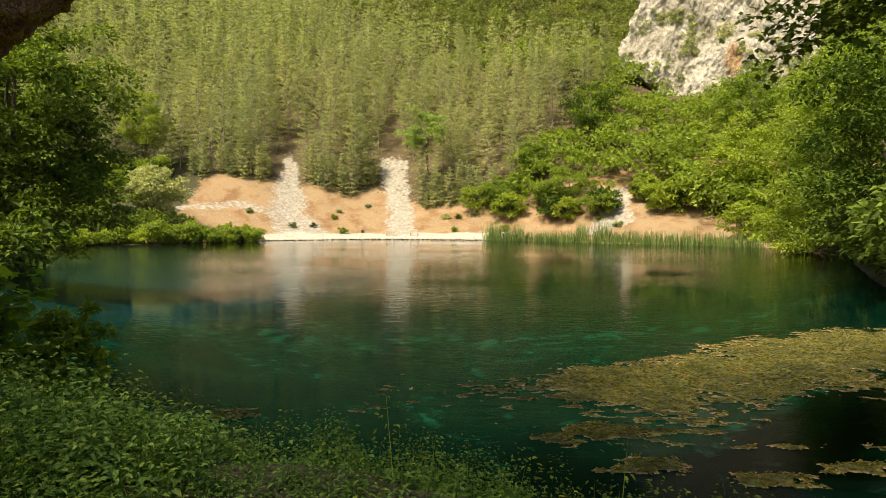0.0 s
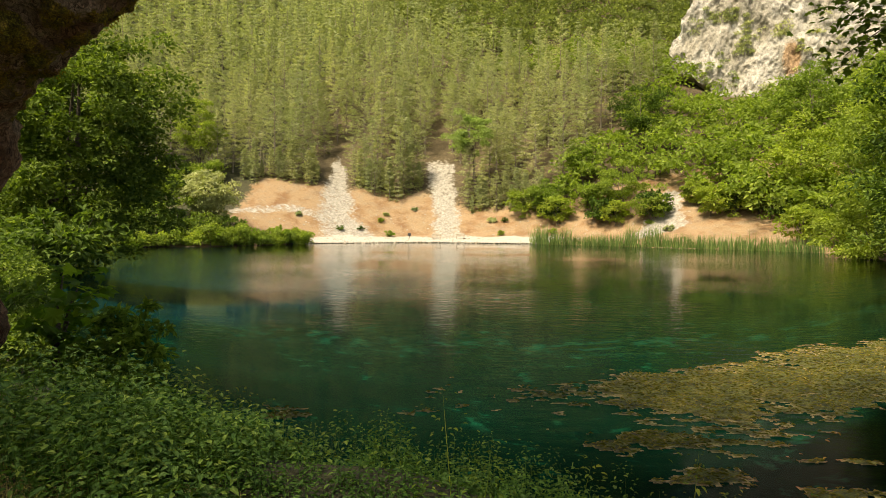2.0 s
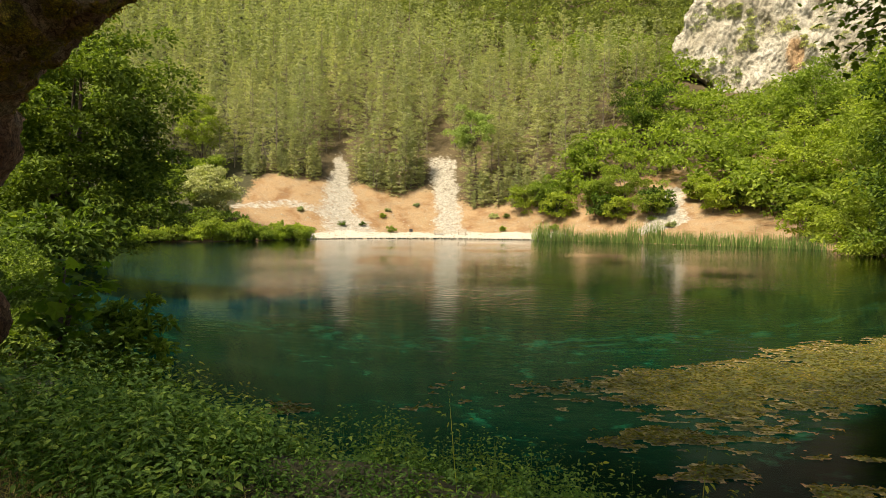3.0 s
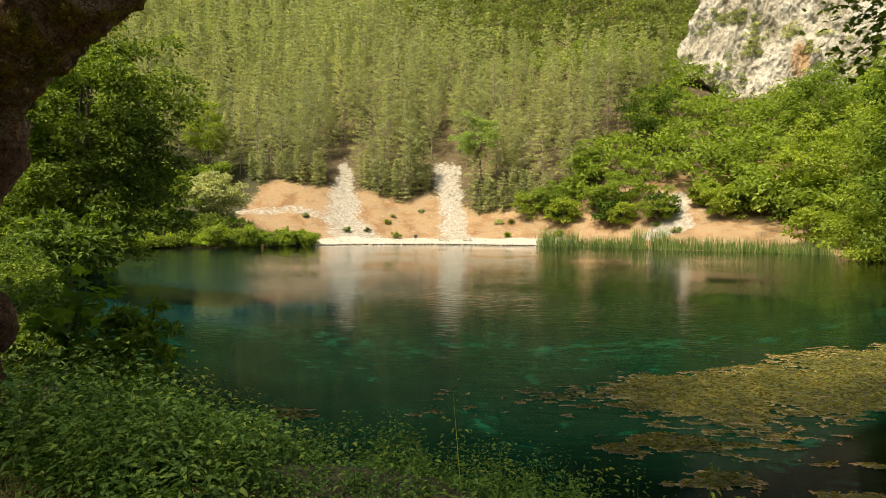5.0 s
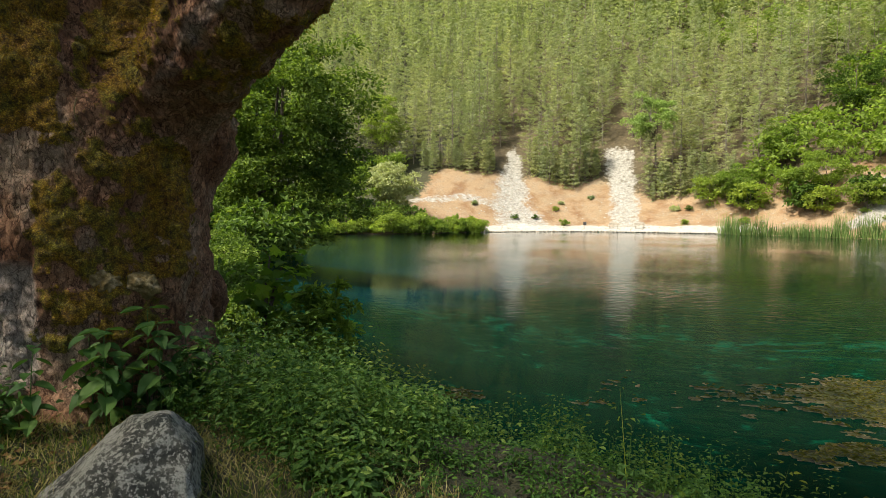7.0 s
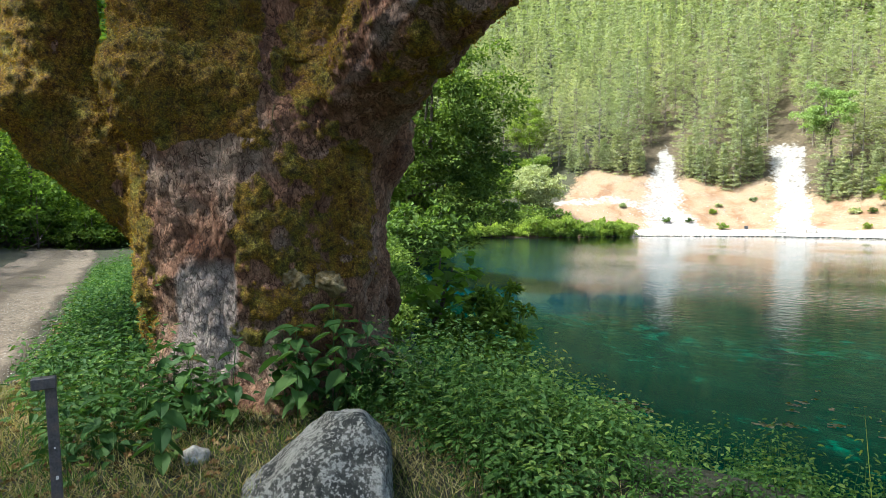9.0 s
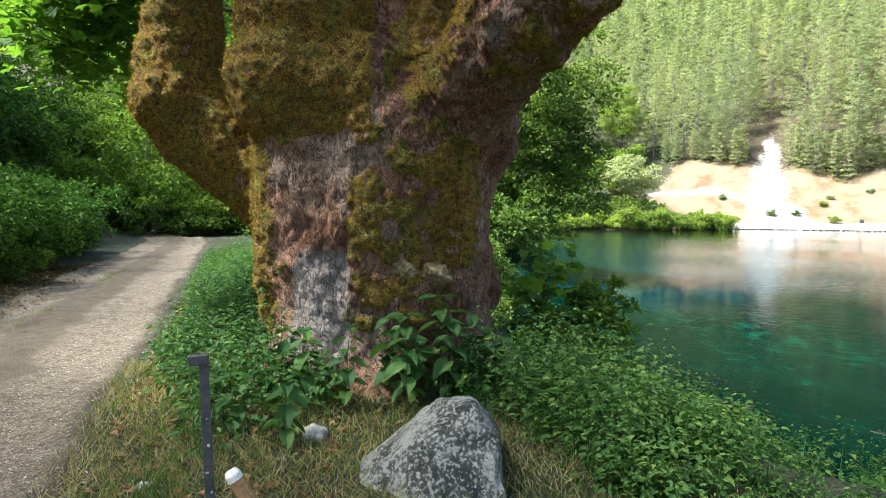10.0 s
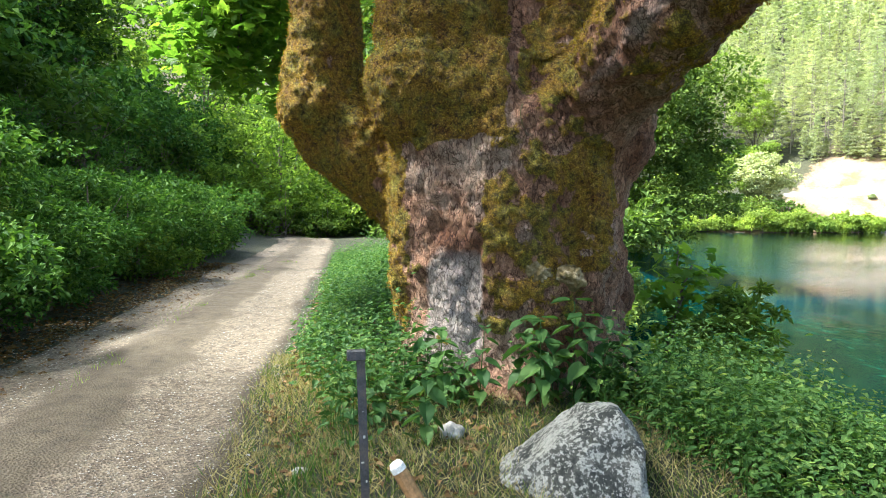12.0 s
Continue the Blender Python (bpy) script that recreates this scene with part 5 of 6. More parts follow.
FILAMENT = leaf_material("weed_filament", (0.11, 0.118, 0.018), (0.23, 0.205, 0.04), (0.4, 0.3, 0.11), 0.15, 0.8, 0.0, 0.8, 0.5)


def build_mats():
    gap, q = 0.036, rnd(115)
    gx, gy = np.meshgrid(np.arange(-4.6, 14, gap), np.arange(6.0, 18.5, gap), indexing="ij")
    far = np.interp(gx, [0.9, 1.6, 2.9, 6.3, 8.9, 12, 14], [11.2, 11.6, 12.7, 14.3, 16.0, 17.2, 17.6])
    near = np.interp(gx, [0.9, 1.6, 2.6, 3.8, 6, 8.7, 12, 14], [11.3, 11.2, 10.1, 9.6, 10.6, 12.0, 13.0, 13.5])
    main = np.minimum((far - gy) * 1.4, (gy - near) * 1.0 - 0.2)
    main = np.minimum(main, (gx - 1.5) * 0.6)
    blobs = [(2.5, 8.9, 0.55, 0.25), (2.55, 7.6, 0.36, 0.24), (3.9, 7.25, 0.5, 0.2), (4.7, 8.3, 0.6, 0.16), (5.0, 7.6, 0.45, 0.2), (1.55, 8.6, 0.25, 0.2), (-3.1, 9.7, 0.36, 0.3), (-3.25, 8.25, 0.5, 0.4),
             (3.3, 8.9, 0.6, 0.12), (6.2, 8.2, 0.7, 0.25), (-2.8, 8.0, 0.3, 0.3)]
    noise_v = vnoise(gx, gy, 0.9, 111, 5) + 1.1 * vnoise(gx * 0.6, gy * 1.2, 0.16, 112, 4)
    fields = [main * 0.5 + noise_v * 0.85 + 0.22] + [0.65 - np.hypot((gx - a) / w, (gy - b) / h) * 0.6 + noise_v * 0.8 for a, b, w, h in blobs]
    who = np.argmax(np.stack(fields), 0)
    top = np.max(np.stack(fields), 0)
    z = WATER + 0.004 + 0.012 * np.clip(top, 0, 1) + 0.014 * (vnoise(gx, gy, 0.12, 113) + 0.4) * step(0.0, 0.4, top)
    n, m = gx.shape
    v = np.stack([gx, gy, z], -1).reshape(-1, 3)
    i, j = np.meshgrid(np.arange(n - 1), np.arange(m - 1), indexing="ij")
    f = np.stack([i * m + j, (i + 1) * m + j, (i + 1) * m + j + 1, i * m + j + 1], -1).reshape(-1, 4)
    tf, wf = top.ravel()[f].min(1), who.ravel()[f[:, 0]]
    for k in range(len(fields)):
        sel = f[(tf > 0) & (wf == k)]
        if len(sel) < 4:
            continue
        thing = empty("floating_weed", "wide olive and tan mat of floating water weed" if k == 0 else "small tan patch of floating water weed", "water weed", group="floating weed")
        # loose filaments and leaflets heaped on the sheet
        cell = sel[q.random(len(sel)) < (0.3 if k == 0 else 0.5)]
        at = v[cell].mean(1) + q.normal(0, 0.02, (len(cell), 3)) * [1, 1, 0.15] + [0, 0, 0.008]
        size = q.uniform(0.03, 0.1, len(at))
        part("tangle", leaves(at, np.column_stack([q.normal(1, 0.5, len(at)), q.normal(0, 0.5, len(at)), q.normal(0.05, 0.12, len(at))]), q.normal(0, 0.3, (len(at), 3)) + [0, 0, 1], size, size * 0.3), FILAMENT, thing, "tangled olive and tan filaments")["kind"] = "stuff"
        inside = top.ravel()[sel].min(1) > 0.22
        for name, pick in (("rim", sel[~inside]), ("core", sel[inside])):
            if len(pick):
                used, inv = np.unique(pick, return_inverse=True)
                ob = part(name, (v[used], inv.reshape(-1, 4)), MAT, thing, "tan dried rim" if name == "rim" else "olive green weed", True)
                tagged(ob, "tan dried rim broken into small floats" if name == "rim" else "", kind="stuff")
                ob.data.attributes.new("inner", "FLOAT", "POINT").data.foreach_set("value", top.ravel()[used].astype(np.float32))


build_mats()

# ---- hillside beside the track ----
track_bush = [broad_tree("track_bush", "dense dark green bush on the bank beside the track", "bush", (0, 0, 0), h, (w, w), 46, 72, 0.1, m, 150 + k, 0.05, 0.04, low=-0.1, group="bushes beside the track", clump_r=0.24, shape="diamond", ratio=0.5)
              for k, (h, w, m) in enumerate([(1.9, 1.25, COOL), (1.5, 1.1, COOL), (2.3, 1.3, COOL), (1.2, 1.0, LUSH)])]


def by_road(s, off):
    p = ROAD_U * s + ROAD_N * off
    return (p.x, p.y)


r = rnd(151)
spots = [by_road(s + r.normal(0, 0.25), 4.75 + 0.012 * s + r.normal(0, 0.2)) for s in np.arange(4.2, 24, 0.95)]
spots += [by_road(s + r.normal(0, 0.3), 6.3 + r.normal(0, 0.3)) for s in np.arange(2.5, 26, 1.2)]
spots += [by_road(s + r.normal(0, 0.3), 7.9 + r.normal(0, 0.4)) for s in np.arange(2.0, 22, 1.7)]
near_bush = [broad_tree("track_bush", "dense green bush with small leaves beside the track", "bush", (0, 0, 0), h, (w, w), 52, 90, 0.08, m, 146 + k, 0.05, 0.04, low=-0.1, group="bushes beside the track", clump_r=0.24, ratio=0.55)
             for k, (h, w, m) in enumerate([(1.8, 1.2, COOL), (1.5, 1.1, COOL), (2.2, 1.3, COOL)])]
close = [p for p in spots if math.hypot(p[0], p[1]) < 11.5]
copies(near_bush, close, 154, 0.85, 1.2)
copies(track_bush, [p for p in spots if math.hypot(p[0], p[1]) >= 11.5], 152, 0.85, 1.25)
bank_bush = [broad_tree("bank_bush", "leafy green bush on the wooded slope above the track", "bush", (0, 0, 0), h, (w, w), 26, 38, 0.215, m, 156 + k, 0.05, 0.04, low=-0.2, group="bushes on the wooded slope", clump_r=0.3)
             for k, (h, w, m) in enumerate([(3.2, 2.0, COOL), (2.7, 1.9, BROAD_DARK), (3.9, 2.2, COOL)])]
spots = [by_road(s + r.normal(0, 0.6), off + r.normal(0, 0.4)) for off, gap in ((9.2, 2.2), (11.2, 2.4), (13.6, 2.8), (16.5, 3.2), (20, 3.6)) for s in np.arange(3, 34 + off, gap)]
spots += [by_road(s, off + r.normal(0, 0.5)) for s in (34, 36, 39, 42, 46) for off in np.arange(-8, 9, 2.4)]
light_bush = [broad_tree("bank_bush", "green bush on the wooded slope, sunlight put into its leaf colour", "bush", (0, 0, 0), h, (w, w), 26, 38, 0.215, MID_LIGHT, 256 + k, 0.05, 0.04, low=-0.2, group="bushes on the wooded slope", clump_r=0.3)
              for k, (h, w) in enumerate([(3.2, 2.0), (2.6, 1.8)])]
# upslope copies darker, those by the track lighter: shade and sun as colour
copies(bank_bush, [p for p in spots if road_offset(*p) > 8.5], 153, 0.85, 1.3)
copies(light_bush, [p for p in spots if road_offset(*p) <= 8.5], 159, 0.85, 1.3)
end_bush = [broad_tree("track_bush", "bright green leafy bush where the track bends out of sight", "bush", (0, 0, 0), h, (1.3, 1.2), 30, 60, 0.16, LUSH, 157 + k, 0.05, 0.04, low=-0.2, group="bushes beside the track", clump_r=0.3) for k, h in enumerate((1.5, 2.1))]
copies(end_bush, [by_road(35 + r.normal(0, 0.5), off) for off in np.arange(-2.5, 3.2, 0.8)] + [by_road(36.5 + r.normal(0, 0.5), off) for off in np.arange(-4, 4.5, 1.1)], 158, 0.8, 1.2)
# sun and shade as leaf colour: dark up the bank, lighter farther along
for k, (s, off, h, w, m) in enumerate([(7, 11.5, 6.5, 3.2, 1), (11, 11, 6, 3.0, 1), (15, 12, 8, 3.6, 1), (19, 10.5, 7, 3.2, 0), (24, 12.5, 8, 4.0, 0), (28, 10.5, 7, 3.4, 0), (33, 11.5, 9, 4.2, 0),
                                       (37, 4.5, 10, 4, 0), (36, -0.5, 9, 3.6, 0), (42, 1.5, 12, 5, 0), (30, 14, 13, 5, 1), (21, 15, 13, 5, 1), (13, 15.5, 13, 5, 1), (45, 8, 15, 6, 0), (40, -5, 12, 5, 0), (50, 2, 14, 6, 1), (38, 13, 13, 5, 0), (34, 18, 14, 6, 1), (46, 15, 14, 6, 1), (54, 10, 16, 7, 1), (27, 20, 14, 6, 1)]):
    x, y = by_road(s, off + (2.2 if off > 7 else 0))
    broad_tree("roadside_tree", "dark leafy tree on the bank above the track" if m or 7 < off and s < 30 else "green tree beside the track, sunlight put into its leaf colour", "tree", at_ground(x, y), h, (w, w), 110, 44, 0.26, BROAD_DARK if m or 7 < off and s < 30 else MID_LIGHT, 160 + k, 0.12, 0.1, low=-0.3, group="trees beside the track", clump_r=0.2)
x, y = by_road(17.5, -1.05)
broad_tree("roadside_tree", "dark trunked tree beside the track behind the old tree", "tree", at_ground(x, y), 12, (4, 4), 90, 95, 0.2, LUSH, 180, 0.25, 0.45, low=5.2, group="trees beside the track", clump_r=0.2, bark=BARK_DARK)

def slope_woods():
    r = rnd(182)
    s, off = r.uniform(-2, 75, 620), r.uniform(19, 62, 620)
    x, y = ROAD_U.x * s + ROAD_N.x * off, ROAD_U.y * s + ROAD_N.y * off
    z = height(x, y)
    shapes = []
    for i in range(len(x)):
        h = r.uniform(4, 8)
        c = np.array([x[i], y[i], z[i] + 0.5 * h]) + sphere_dirs(7, r) * [0.5, 0.5, 0.42] * h
        shapes.append(clump_leaves(c, r.uniform(0.22, 0.36, 7) * h, 16, 0.7, r))
    a, b = r.uniform(-165, -52, 420), r.uniform(8, 118, 420)
    keep = (a < -62 - 0.2 * (b - 60) * (b > 60)) & (road_offset(a, b) < 24)
    a, b = a[keep], b[keep]
    z = height(a, b)
    for i in range(len(a)):
        h = r.uniform(9, 17)
        c = np.array([a[i], b[i], z[i] + 0.45 * h]) + sphere_dirs(9, r) * [0.5, 0.5, 0.42] * h
        shapes.append(clump_leaves(c, r.uniform(0.2, 0.32, 9) * h, 17, 1.5, r))
    woods = empty("slope_woods", "dark green broadleaf wood high above the track", "woods", kind="stuff")
    part("crowns", join(shapes), BROAD_DARK, woods)


slope_woods()

# ---- crown of the old tree, above the view, and its drooping spray ----
def spray(name, start, ends, n, length, material, parent, seed, label, shape="lobed", ratio=0.95, spread=0.42, origin=(0, 0, 0)):
    """A drooping branch with twigs and hanging leaves, as a limb and its foliage."""
    r = rnd(seed)
    o = np.array(origin)
    start = np.array(start) - o
    tw, ps = [], []
    for e in ends:
        e = np.array(e) - o
        midp = (start + e) / 2 + [0, 0, 0.18 * np.linalg.norm(e - start)]
        line = catmull([start, midp, e], 10, False)
        tw.append(tube(line, np.linspace(0.035, 0.006, len(line)), 5))
        k = r.integers(len(line) // 3, len(line), n // len(ends))
        ps.append(line[k] + r.normal(0, spread, (len(k), 3)) * [1, 1, 0.55])
    limb = part("branch", join(tw), BARK_GREY, parent, smooth=True)
    p = np.concatenate(ps)
    ax = np.stack([r.normal(0, 0.8, len(p)), r.normal(0, 0.8, len(p)), -0.25 + r.normal(0, 0.3, len(p))], 1)
    up = r.normal(0, 0.35, (len(p), 3)) + [0, 0, 1]
    ln = length * r.uniform(0.6, 1.2, len(p))
    part("foliage", leaves(p, ax, up, ln, ln * ratio, shape), material, parent, label)
    return limb


T3 = tuple(TREE)
# crown out of view, added to shade the ground below
c, r = crown_points(190, np.array([-5.0, 2.8, 10.4]) - np.array(T3), (10.0, 10.0, 2.4), 270, 0.15)
# gaps in this unseen crown, placed to sun the track, verge and bank
sunny = np.hypot(c[:, 0] + T3[0] + 10.8, c[:, 1] + T3[1] + 2.0) > 2.2
sunny &= np.hypot(c[:, 0] + T3[0] + 5.5, c[:, 1] + T3[1] + 0.1) > 1.7
sunny &= (c[:, :2] @ np.array([0.724, 0.69])) < 6.0
c = c[sunny]
part("crown", clump_leaves(c, r.uniform(0.9, 1.7, len(c)), 62, 0.36, r), LUSH, OLD, "unseen green crown added high above for shade")
spray("branch", (-8.3, 3.5, 6.3), [(-7.45, 2.23, 3.4), (-8.25, 2.53, 3.1), (-8.05, 2.83, 2.9), (-9.05, 3.53, 3.2), (-8.85, 2.93, 3.3), (-9.25, 2.63, 3.9), (-7.65, 3.53, 3.2), (-8.05, 3.13, 3.6), (-9.45, 3.53, 3.6), (-9.25, 4.03, 3.0)], 7000, 0.155, MAPLE, OLD, 191, "bright sunlit lobed plane leaves", shape="plane", spread=0.36, origin=T3)

# ---- tree whose branch hangs in from the side ----
side_tree = empty("overhanging_tree", "dark leafy tree whose branch hangs over the bank", "tree", at_ground(9.5, 1.5))
part("trunk", tube([(0, 0, -0.3), (0, 0.1, 1.5), (-0.3, 0.5, 3.2), (-0.6, 0.9, 5.5)], [0.34, 0.28, 0.24, 0.16], 10), BARK_GREY, side_tree, smooth=True)
spray("branch", (9.0, 2.2, 4.3), [(3.66, 7.67, 3.3), (4.0, 7.5, 3.6), (4.37, 7.3, 3.62), (3.6, 7.75, 3.85), (4.1, 7.5, 4.1), (4.6, 7.2, 3.95), (5.0, 6.9, 3.75), (4.9, 7.3, 4.4)], 6500, 0.09, MID_GREEN, side_tree, 193, "dark lobed leaves", shape="plane", spread=0.2, origin=(9.5, 1.5, ground_at(9.5, 1.5) - 0.1))

# unseen crown, added to shade the near water and floating weed
c, r = crown_points(194, np.array([-0.8, 1.2, 9.5]), (7.0, 7.0, 2.2), 120, 0.2)
part("crown", clump_leaves(c, r.uniform(0.9, 1.6, len(c)), 80, 0.34, r), BROAD_DARK, side_tree)

# ---- post and stake in the verge ----
POST_STEEL = surface("rusty_steel", (0.045, 0.04, 0.04), (0.085, 0.08, 0.082), (0.14, 0.105, 0.085), 14, 0.6, 0.003)
FLECK = surface("old_white_paint", (0.4, 0.39, 0.37), (0.6, 0.58, 0.55), (0.72, 0.7, 0.67), 60, 0.7, 0.001)
post = empty("metal_post", "flat dark steel post with a hooked flat cap", "post", at_ground(-3.05, 1.43, 0.15))
part("bar", box(0, 0, 0.49, 0.04, 0.012, 0.98, 0.002), POST_STEEL, post)
part("cap", box(-0.02, -0.012, 1.005, 0.085, 0.045, 0.045, 0.004), POST_STEEL, post)
for dx, h, w, t in ((0.004, 0.62, 0.01, 0.014), (-0.007, 0.5, 0.014, 0.008), (0.008, 0.41, 0.008, 0.012), (0.002, 0.74, 0.005, 0.006)):
    part("paint_fleck", box(dx, -0.007, h, w, 0.003, t, 0.001), FLECK, post, "chipped white paint fleck")
post.rotation_euler = (0.0, radians(-1.5), radians(58))
STAKE = surface("stake_wood", (0.24, 0.13, 0.05), (0.36, 0.2, 0.08), (0.45, 0.28, 0.12), 6, 0.7, 0.003)
WHITE = surface("white_paint", (0.6, 0.58, 0.54), (0.75, 0.73, 0.7), (0.82, 0.8, 0.78), 20, 0.6, 0.002)
stake = empty("wooden_stake", "short brown wooden stake with a white painted end", "stake", (-2.13, 1.39, 0.0))
axis = Vector((-0.27, -0.26, 0.63))
part("shaft", tube([axis * -0.1, axis * 0.5, axis * 0.96], [0.03, 0.029, 0.027], 10), STAKE, stake, smooth=False)
part("tip", tube([axis * 0.962, axis * 0.99, axis * 1.01], [0.0275, 0.027, 0.02], 10), WHITE, stake, "white painted end")


# ---- plants of the bank and verge ----
def clear_of_things(x, y):
    return (np.hypot(x - TREE.x, y - TREE.y) > 1.1) & (np.hypot(x + 2.98, y - 2.9) > 0.58) & (np.hypot(x + 2.55, y - 2.4) > 0.5)


def weeds(seed, x, y, h, leaf, per, material, name, label, shape="diamond", ratio=0.55, lean=0.12, bushy=0.3):
    """Many leafy stems at the places, as one patch."""
    r = rnd(seed)
    n = len(x)
    z = height(x, y)
    tip = np.stack([r.normal(0, lean, n), r.normal(0, lean, n), np.ones(n)], 1) * h[:, None]
    base = np.column_stack([x, y, z - 0.02])
    t = np.tile(np.linspace(0.15, 1.0, per), n) + r.uniform(-0.05, 0.05, n * per)
    i = np.repeat(np.arange(n), per)
    a = r.uniform(0, 6.28, n)[i] + np.tile(np.arange(per) * 2.4, n)
    out = np.stack([np.cos(a), np.sin(a), np.zeros_like(a)], 1)
    p = base[i] + tip[i] * t[:, None] + out * (0.02 + bushy * h[i] * r.random(n * per) * (1.2 - t))[:, None]
    ln = leaf * r.uniform(0.6, 1.25, n * per) * (1.15 - 0.6 * t)
    blades = leaves(p, out - [0, 0, 0.15] + r.normal(0, 0.25, out.shape), [0, 0, 1] + r.normal(0, 0.3, out.shape), ln, ln * ratio, shape)
    side = unit(np.cross(tip, r.normal(size=tip.shape))) * 0.004
    stems = (np.stack([base - side, base + side, base + tip], 1).reshape(-1, 3), np.arange(n * 3).reshape(-1, 3))
    thing = empty(name, label, "plants", kind="stuff")
    part("stems", stems, material, thing)
    part("leaves", blades, material, thing)
    return thing


r = rnd(201)
n = 9500
x, y = r.uniform(-9.5, 3.2, n), r.uniform(1.6, 11, n)
d = shore_distance(x, y)
k = (d > 0.45) & (d < 6.0) & clear_of_things(x, y) & (y > 2.1 - 0.42 * x * (x < 0) - 0.3 * (x > 0) + 0.35 * vnoise(x, y, 1.0, 202)) & (x < 1.5 + r.normal(0, 0.35, n)) & (r.random(n) < 0.62 + 0.6 * vnoise(x, y, 0.7, 206))
x, y = x[k], y[k]
h = r.uniform(0.14, 0.6, len(x)) * (1 + 0.85 * vnoise(x, y, 0.55, 203)) * (0.35 + 0.65 * step(0.4, 2.4, d[k])) * (0.72 + 0.5 * step(-1.7, -2.9, x)) * (1 - 0.45 * step(1.9, 3.0, d[k]) * step(-2.2, -1.0, x))
few = r.random(len(x))
a, b_, c, e = few < 0.68, (few >= 0.68) & (few < 0.94), (few >= 0.94) & (few < 0.991), few >= 0.991
weeds(204, x[a], y[a], h[a], 0.038, 40, COOL, "bank_weeds", "dense fine-leaved green weeds on the lake bank")
weeds(207, x[b_], y[b_], h[b_] * 1.05, 0.05, 24, NETTLE, "broad_weeds", "broader-leaved nettles among the bank weeds", "oval", 0.5)
weeds(208, x[c], y[c], h[c] * 1.35 + 0.12, 0.05, 34, LUSH, "tall_weeds", "tall thin branching weeds rising above the bank", "oval", 0.45, 0.25, 0.5)
weeds(209, x[e], y[e], h[e] * 1.05, 0.085, 7, YELLOW, "yellowing_weeds", "a few yellowing leaves among the bank weeds", "oval", 0.55)
n = 620
px, py = r.uniform(-3.6, -1.5, n), r.uniform(2.7, 5.0, n)
k = clear_of_things(px, py) & (shore_distance(px, py) > 1.0) & (py > 2.15 - 0.5 * px + 0.3 * vnoise(px, py, 0.8, 212)) & (vnoise(px, py, 0.9, 213) > -0.25)
px, py = px[k], py[k]
weeds(211, px, py, r.uniform(0.35, 0.75, len(px)) * (0.55 + 0.55 * step(-1.6, -2.7, px)), 0.07, 18, NETTLE, "heart_leaved_weeds", "taller heart-leaved green weeds beside the boulder", "heart", 0.6, 0.15, 0.22)
n = 2300
s, off = r.uniform(2.8, 20, n), r.uniform(-0.9, 1.05, n)
px, py = ROAD_U.x * s + ROAD_N.x * off, ROAD_U.y * s + ROAD_N.y * off
k = clear_of_things(px, py) & (off < 0.98 - 0.4 * step(6.8, 4.9, s)) & (s > 4.25 + r.uniform(0, 0.7, n) + 1.0 * step(0.1, -0.6, off))
px, py = px[k], py[k]
weeds(205, px, py, r.uniform(0.4, 1.0, len(px)) * (0.8 + 0.6 * vnoise(px, py, 0.55, 214)) * (1 - 0.45 * step(-0.1, 0.7, ROAD_N.x * px + ROAD_N.y * py)), 0.085, 12, NETTLE, "verge_weeds", "green nettles and weeds between the track and the trees", "heart", 0.6)


def nettle(seed, h, pairs, leaf, material=NETTLE):
    """A stem with pairs of toothed heart-shaped leaves."""
    r = rnd(seed)
    t = empty("nettle", "nettle with large heart-shaped green leaves by the trunk", "plant", group="nettles by the old tree")
    zs = np.linspace(0, h, 8)
    bend = r.normal(0, 0.05, 2)
    line = np.stack([bend[0] * zs**2, bend[1] * zs**2, zs], 1)
    part("stem", tube(line, np.linspace(0.006, 0.0025, 8), 5), material, t, smooth=True)
    p, ax, ln = [], [], []
    for k in range(pairs):
        q = 0.25 + 0.75 * k / max(pairs - 1, 1)
        at = np.array([np.interp(q * h, zs, line[:, c]) for c in range(3)])
        for m in range(2):
            a = k * 1.57 + m * 3.14 + r.normal(0, 0.2)
            p.append(at + np.array([math.cos(a), math.sin(a), 0.3]) * 0.03)
            ax.append([math.cos(a), math.sin(a), -0.25 - 0.7 * (1 - q) + r.normal(0, 0.2)])
            ln.append(leaf * (1.1 - 0.55 * abs(q - 0.55)) * r.uniform(0.8, 1.15))
    ln = np.array(ln)
    part("leaves", leaves(np.array(p), np.array(ax), np.array([[0, 0, 1.0]] * len(p)) + r.normal(0, 0.15, (len(p), 3)), ln, ln * 0.72, "heart"), material, t)
    return t


kinds = [nettle(210 + k, h, n, l) for k, (h, n, l) in enumerate([(0.62, 6, 0.17), (0.5, 5, 0.16), (0.72, 7, 0.16), (0.35, 4, 0.13)])]
r = rnd(215)
F2, R2 = np.array([-0.69, 0.724]), np.array([0.724, 0.69])
spots = []
for a, b in [(0.05, -1.25), (0.25, -1.3), (0.42, -1.22), (0.6, -1.2), (0.85, -1.05), (0.95, -1.15), (0.15, -1.5), (-0.45, -1.3), (-0.6, -1.35), (-0.75, -1.2), (-0.3, -1.5), (-0.95, -1.2), (-0.62, -2.2), (-1.0, -1.9), (0.5, -1.4), (0.3, -1.15), (0.7, -1.1), (0.75, -1.25), (0.15, -1.2), (0.55, -1.15)]:
    p = np.array([TREE.x, TREE.y]) + R2 * a + F2 * b
    spots.append((p[0], p[1]))
copies(kinds, spots, 216, 0.8, 1.15, 0.02)

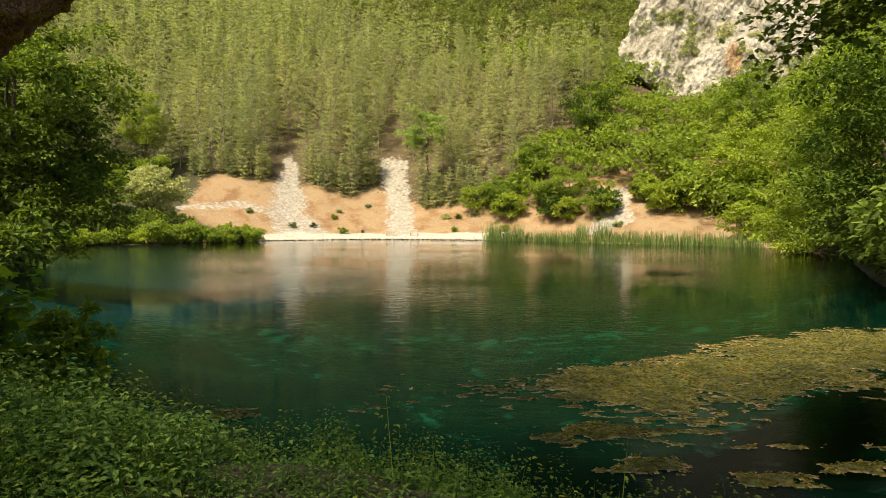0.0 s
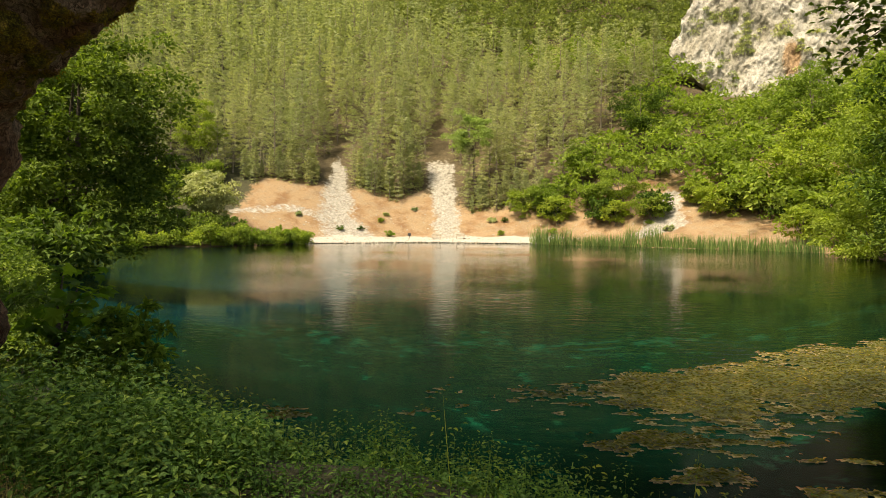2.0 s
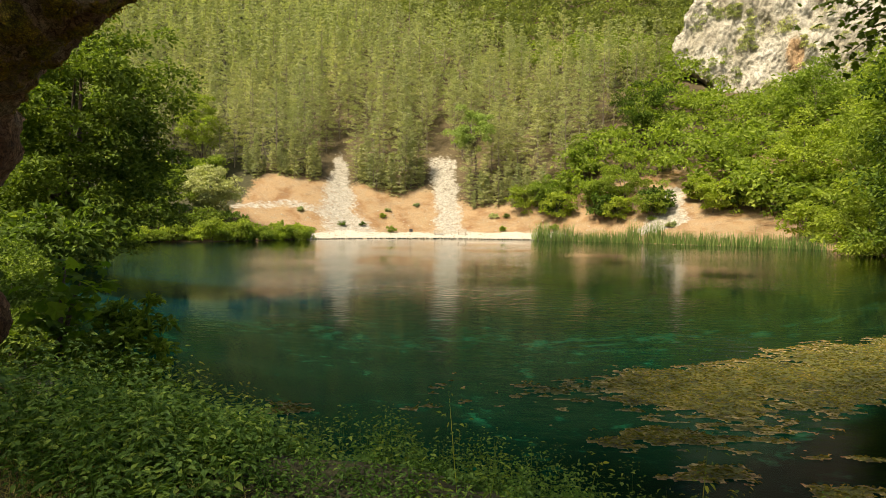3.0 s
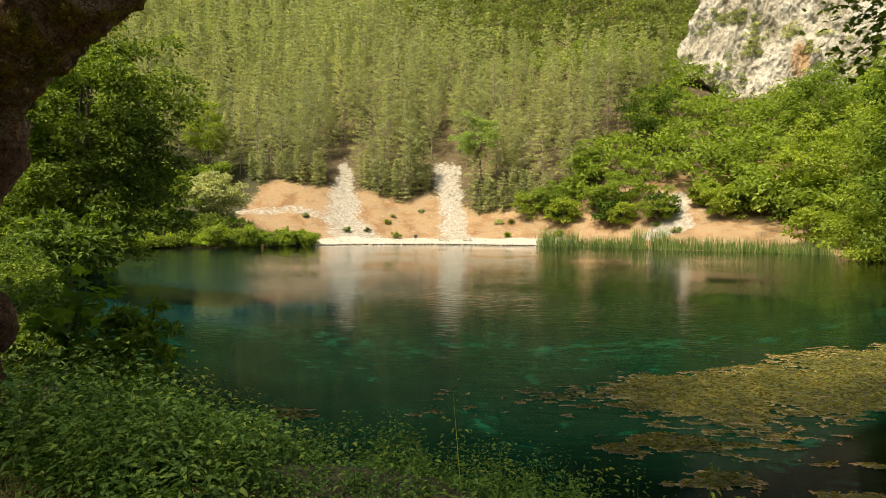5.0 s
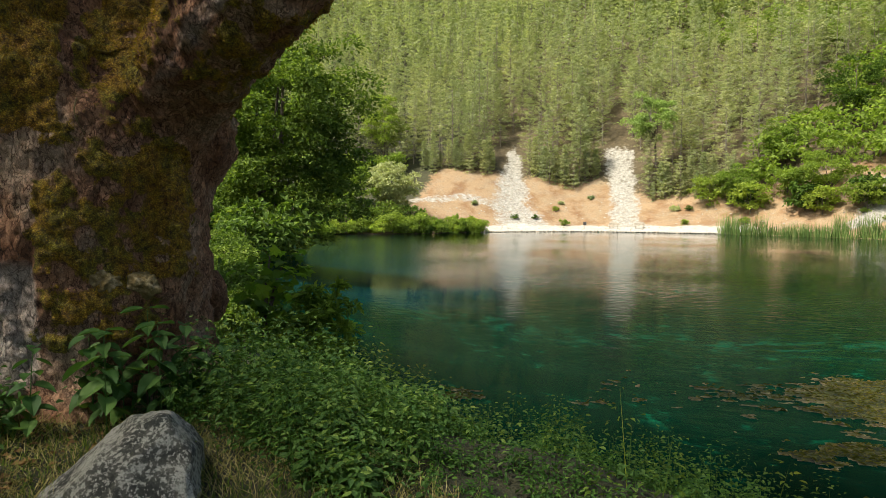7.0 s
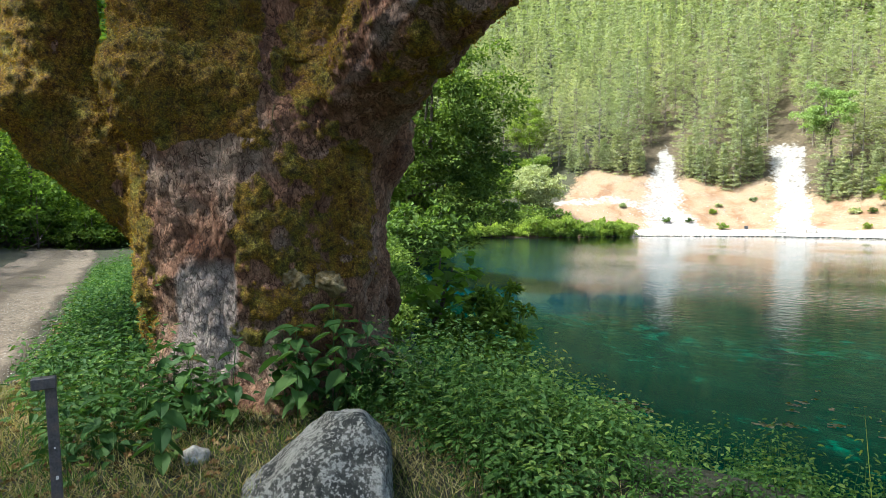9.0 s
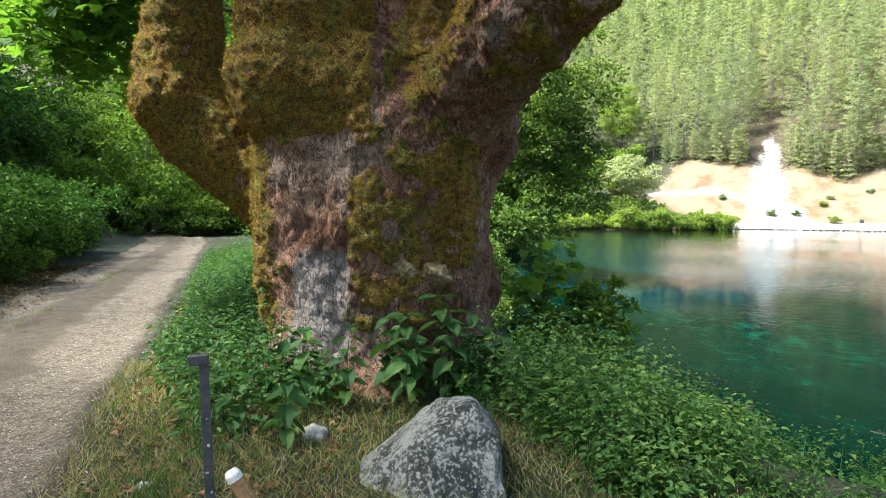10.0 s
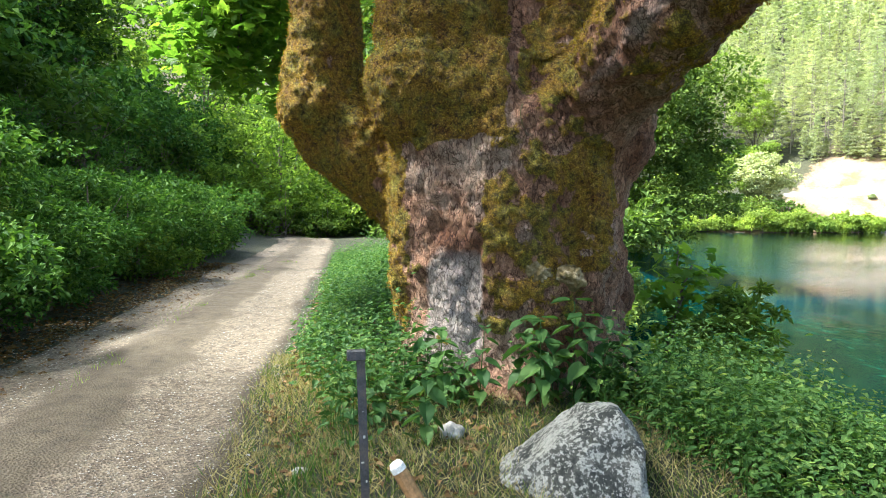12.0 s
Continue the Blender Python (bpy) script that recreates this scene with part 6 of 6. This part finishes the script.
# shrub at the water's edge beside the trunk, and a plane sapling
broad_tree("elder_shrub", "leafy green shrub growing at the water's edge", "bush", at_ground(-3.3, 5.45), 1.72, (0.44, 0.44), 70, 56, 0.075, MID_LIGHT, 220, 0.018, 0.1, low=0.05, clump_r=0.16, shape="oval", ratio=0.42)
broad_tree("elder_shrub", "low leafy shrub on the bank below the boulder", "bush", at_ground(-2.75, 5.05), 0.7, (0.5, 0.42), 46, 46, 0.06, COOL, 222, 0.012, 0.1, low=0.0, clump_r=0.2, shape="oval", ratio=0.45)
sapling = empty("plane_sapling", "young plane shoots with bright lobed leaves beside the trunk", "sapling", at_ground(-4.0, 5.55))
spray("branch", (-4.0, 5.55, -0.1), [(-3.95, 5.65, 1.1), (-3.8, 5.65, 1.0), (-4.1, 5.9, 1.15), (-3.8, 5.5, 0.7), (-3.85, 5.4, 0.4)], 170, 0.15, MAPLE, sapling, 221, "bright lobed leaves", shape="plane", spread=0.14, origin=tuple(sapling.location))


def small_stone(at, size, seed):
    b = bmesh.new()
    bmesh.ops.create_icosphere(b, subdivisions=4, radius=1.0)
    for q in b.verts:
        q.co *= 1 + 0.3 * noise.noise(q.co * 1.3 + Vector((seed, 0, 0))) + 0.08 * noise.noise(q.co * 5)
        q.co = Vector((q.co.x * size[0], q.co.y * size[1], q.co.z * size[2]))
    ob = part("stone", b, PALE_STONE, smooth=True)
    ob.matrix_basis = pose(at[0], at[1], ground_at(*at) + 0.3 * size[2], 0, 0, 40 * seed)
    return tagged(ob, "small pale grey stone lying in the verge", "stone", group="stones in the verge")


for k, (at, size) in enumerate([((-3.85, 2.62), (0.085, 0.07, 0.07)), ((-3.89, 1.51), (0.05, 0.035, 0.018))]):
    small_stone(at, size, k + 1)
dead = empty("dead_branch", "bare reddish brown dead branch sticking out of the bank", "branch", (-9.35, -1.2, 2.6))
part("stem", tube(catmull([(-1.2, -0.9, -0.5), (-0.4, -0.3, 0.45), (0.1, 0.1, 0.5), (0.42, 0.42, 0.42)], 6, False), np.linspace(0.035, 0.012, 18), 6), BARK_RED, dead, smooth=True)

# grass, litter and pebbles
def blades(seed, x, y, h, width, material, name, label, spread=0.45):
    r = rnd(seed)
    n = len(x)
    ax = np.stack([r.normal(0, spread, n), r.normal(0, spread, n), np.ones(n)], 1)
    ob = part(name, leaves(np.column_stack([x, y, height(x, y) - 0.01]), ax, r.normal(size=(n, 3)), h, width, "needle"), material)
    return tagged(ob, label, "grass", kind="stuff")


r = rnd(230)
n = 66000
s, off = 7.0 - 8.5 * r.random(n) ** 1.25, r.uniform(-2.2, 1.3, n)
x, y = ROAD_U.x * s + ROAD_N.x * off, ROAD_U.y * s + ROAD_N.y * off
k = (off > -1.2 + 0.8 * vnoise(x, y, 0.7, 238) - step(0.5, 3.0, s)) & (np.hypot(x - TREE.x, y - TREE.y) > 1.05) & (np.hypot(x + 2.98, y - 2.9) > 0.36)
x, y = x[k], y[k]
dry = r.random(len(x)) < 0.68 + 0.5 * vnoise(x, y, 0.6, 235)
blades(231, x[dry], y[dry], r.uniform(0.05, 0.17, dry.sum()), 0.0055, DRY, "dry_grass", "short straw-coloured grass in the verge", 1.1)
blades(236, x[~dry], y[~dry], r.uniform(0.04, 0.14, (~dry).sum()), 0.006, LUSH, "short_grass", "short green grass in the verge")
n = 6000
s = r.uniform(3.0, 22, n)
off = 0.72 + 0.3 * vnoise(s, 0 * s, 0.9, 237) + r.normal(0, 0.16, n)
x, y = ROAD_U.x * s + ROAD_N.x * off, ROAD_U.y * s + ROAD_N.y * off
blades(232, x, y, r.uniform(0.05, 0.2, n), 0.008, COOL, "edge_grass", "green grass along the edge of the track")
n = 7000
s, off = r.uniform(3.0, 20, n), 2.45 + r.normal(0, 0.2, n)
x, y = ROAD_U.x * s + ROAD_N.x * off, ROAD_U.y * s + ROAD_N.y * off
k = vnoise(s, off, 1.6, 233) > 0.34
ob = blades(234, x[k], y[k], r.uniform(0.03, 0.07, k.sum()), 0.006, LUSH, "middle_grass", "thin grass growing in the middle of the track")
ob.location.z = 0.08
n = 15000
s = 2.5 + 14 * r.random(n) ** 1.8
off = r.uniform(1.05, 4.2, n)
x, y = ROAD_U.x * s + ROAD_N.x * off, ROAD_U.y * s + ROAD_N.y * off
p = np.column_stack([x, y, height(x, y) + 0.047])
tagged(part("pebbles", rock_shapes(p, 0.003 + 0.008 * r.random(n) ** 2, r, 0.45), PALE_STONE), "loose pale pebbles scattered on the track", "pebbles", kind="stuff")
LITTER = leaf_material("dead_leaf", (0.1, 0.055, 0.025), (0.22, 0.13, 0.06), (0.34, 0.24, 0.13), 0.1, 0.8)
n = 9000
s = r.uniform(1.6, 18, n)
off = np.where(r.random(n) < 0.6, 4.0 + r.normal(0, 0.35, n), r.uniform(-1.2, 1.1, n))
x, y = ROAD_U.x * s + ROAD_N.x * off, ROAD_U.y * s + ROAD_N.y * off
k = clear_of_things(x, y)
x, y = x[k], y[k]
n = len(x)
tagged(part("leaf_litter", leaves(np.column_stack([x, y, height(x, y) + 0.03]), np.stack([r.normal(size=n), r.normal(size=n), r.normal(0, 0.15, n)], 1), r.normal(0, 0.25, (n, 3)) + [0, 0, 1], r.uniform(0.03, 0.09, n), r.uniform(0.02, 0.06, n)), LITTER), "brown dead leaves along the track", "leaf litter", kind="stuff")
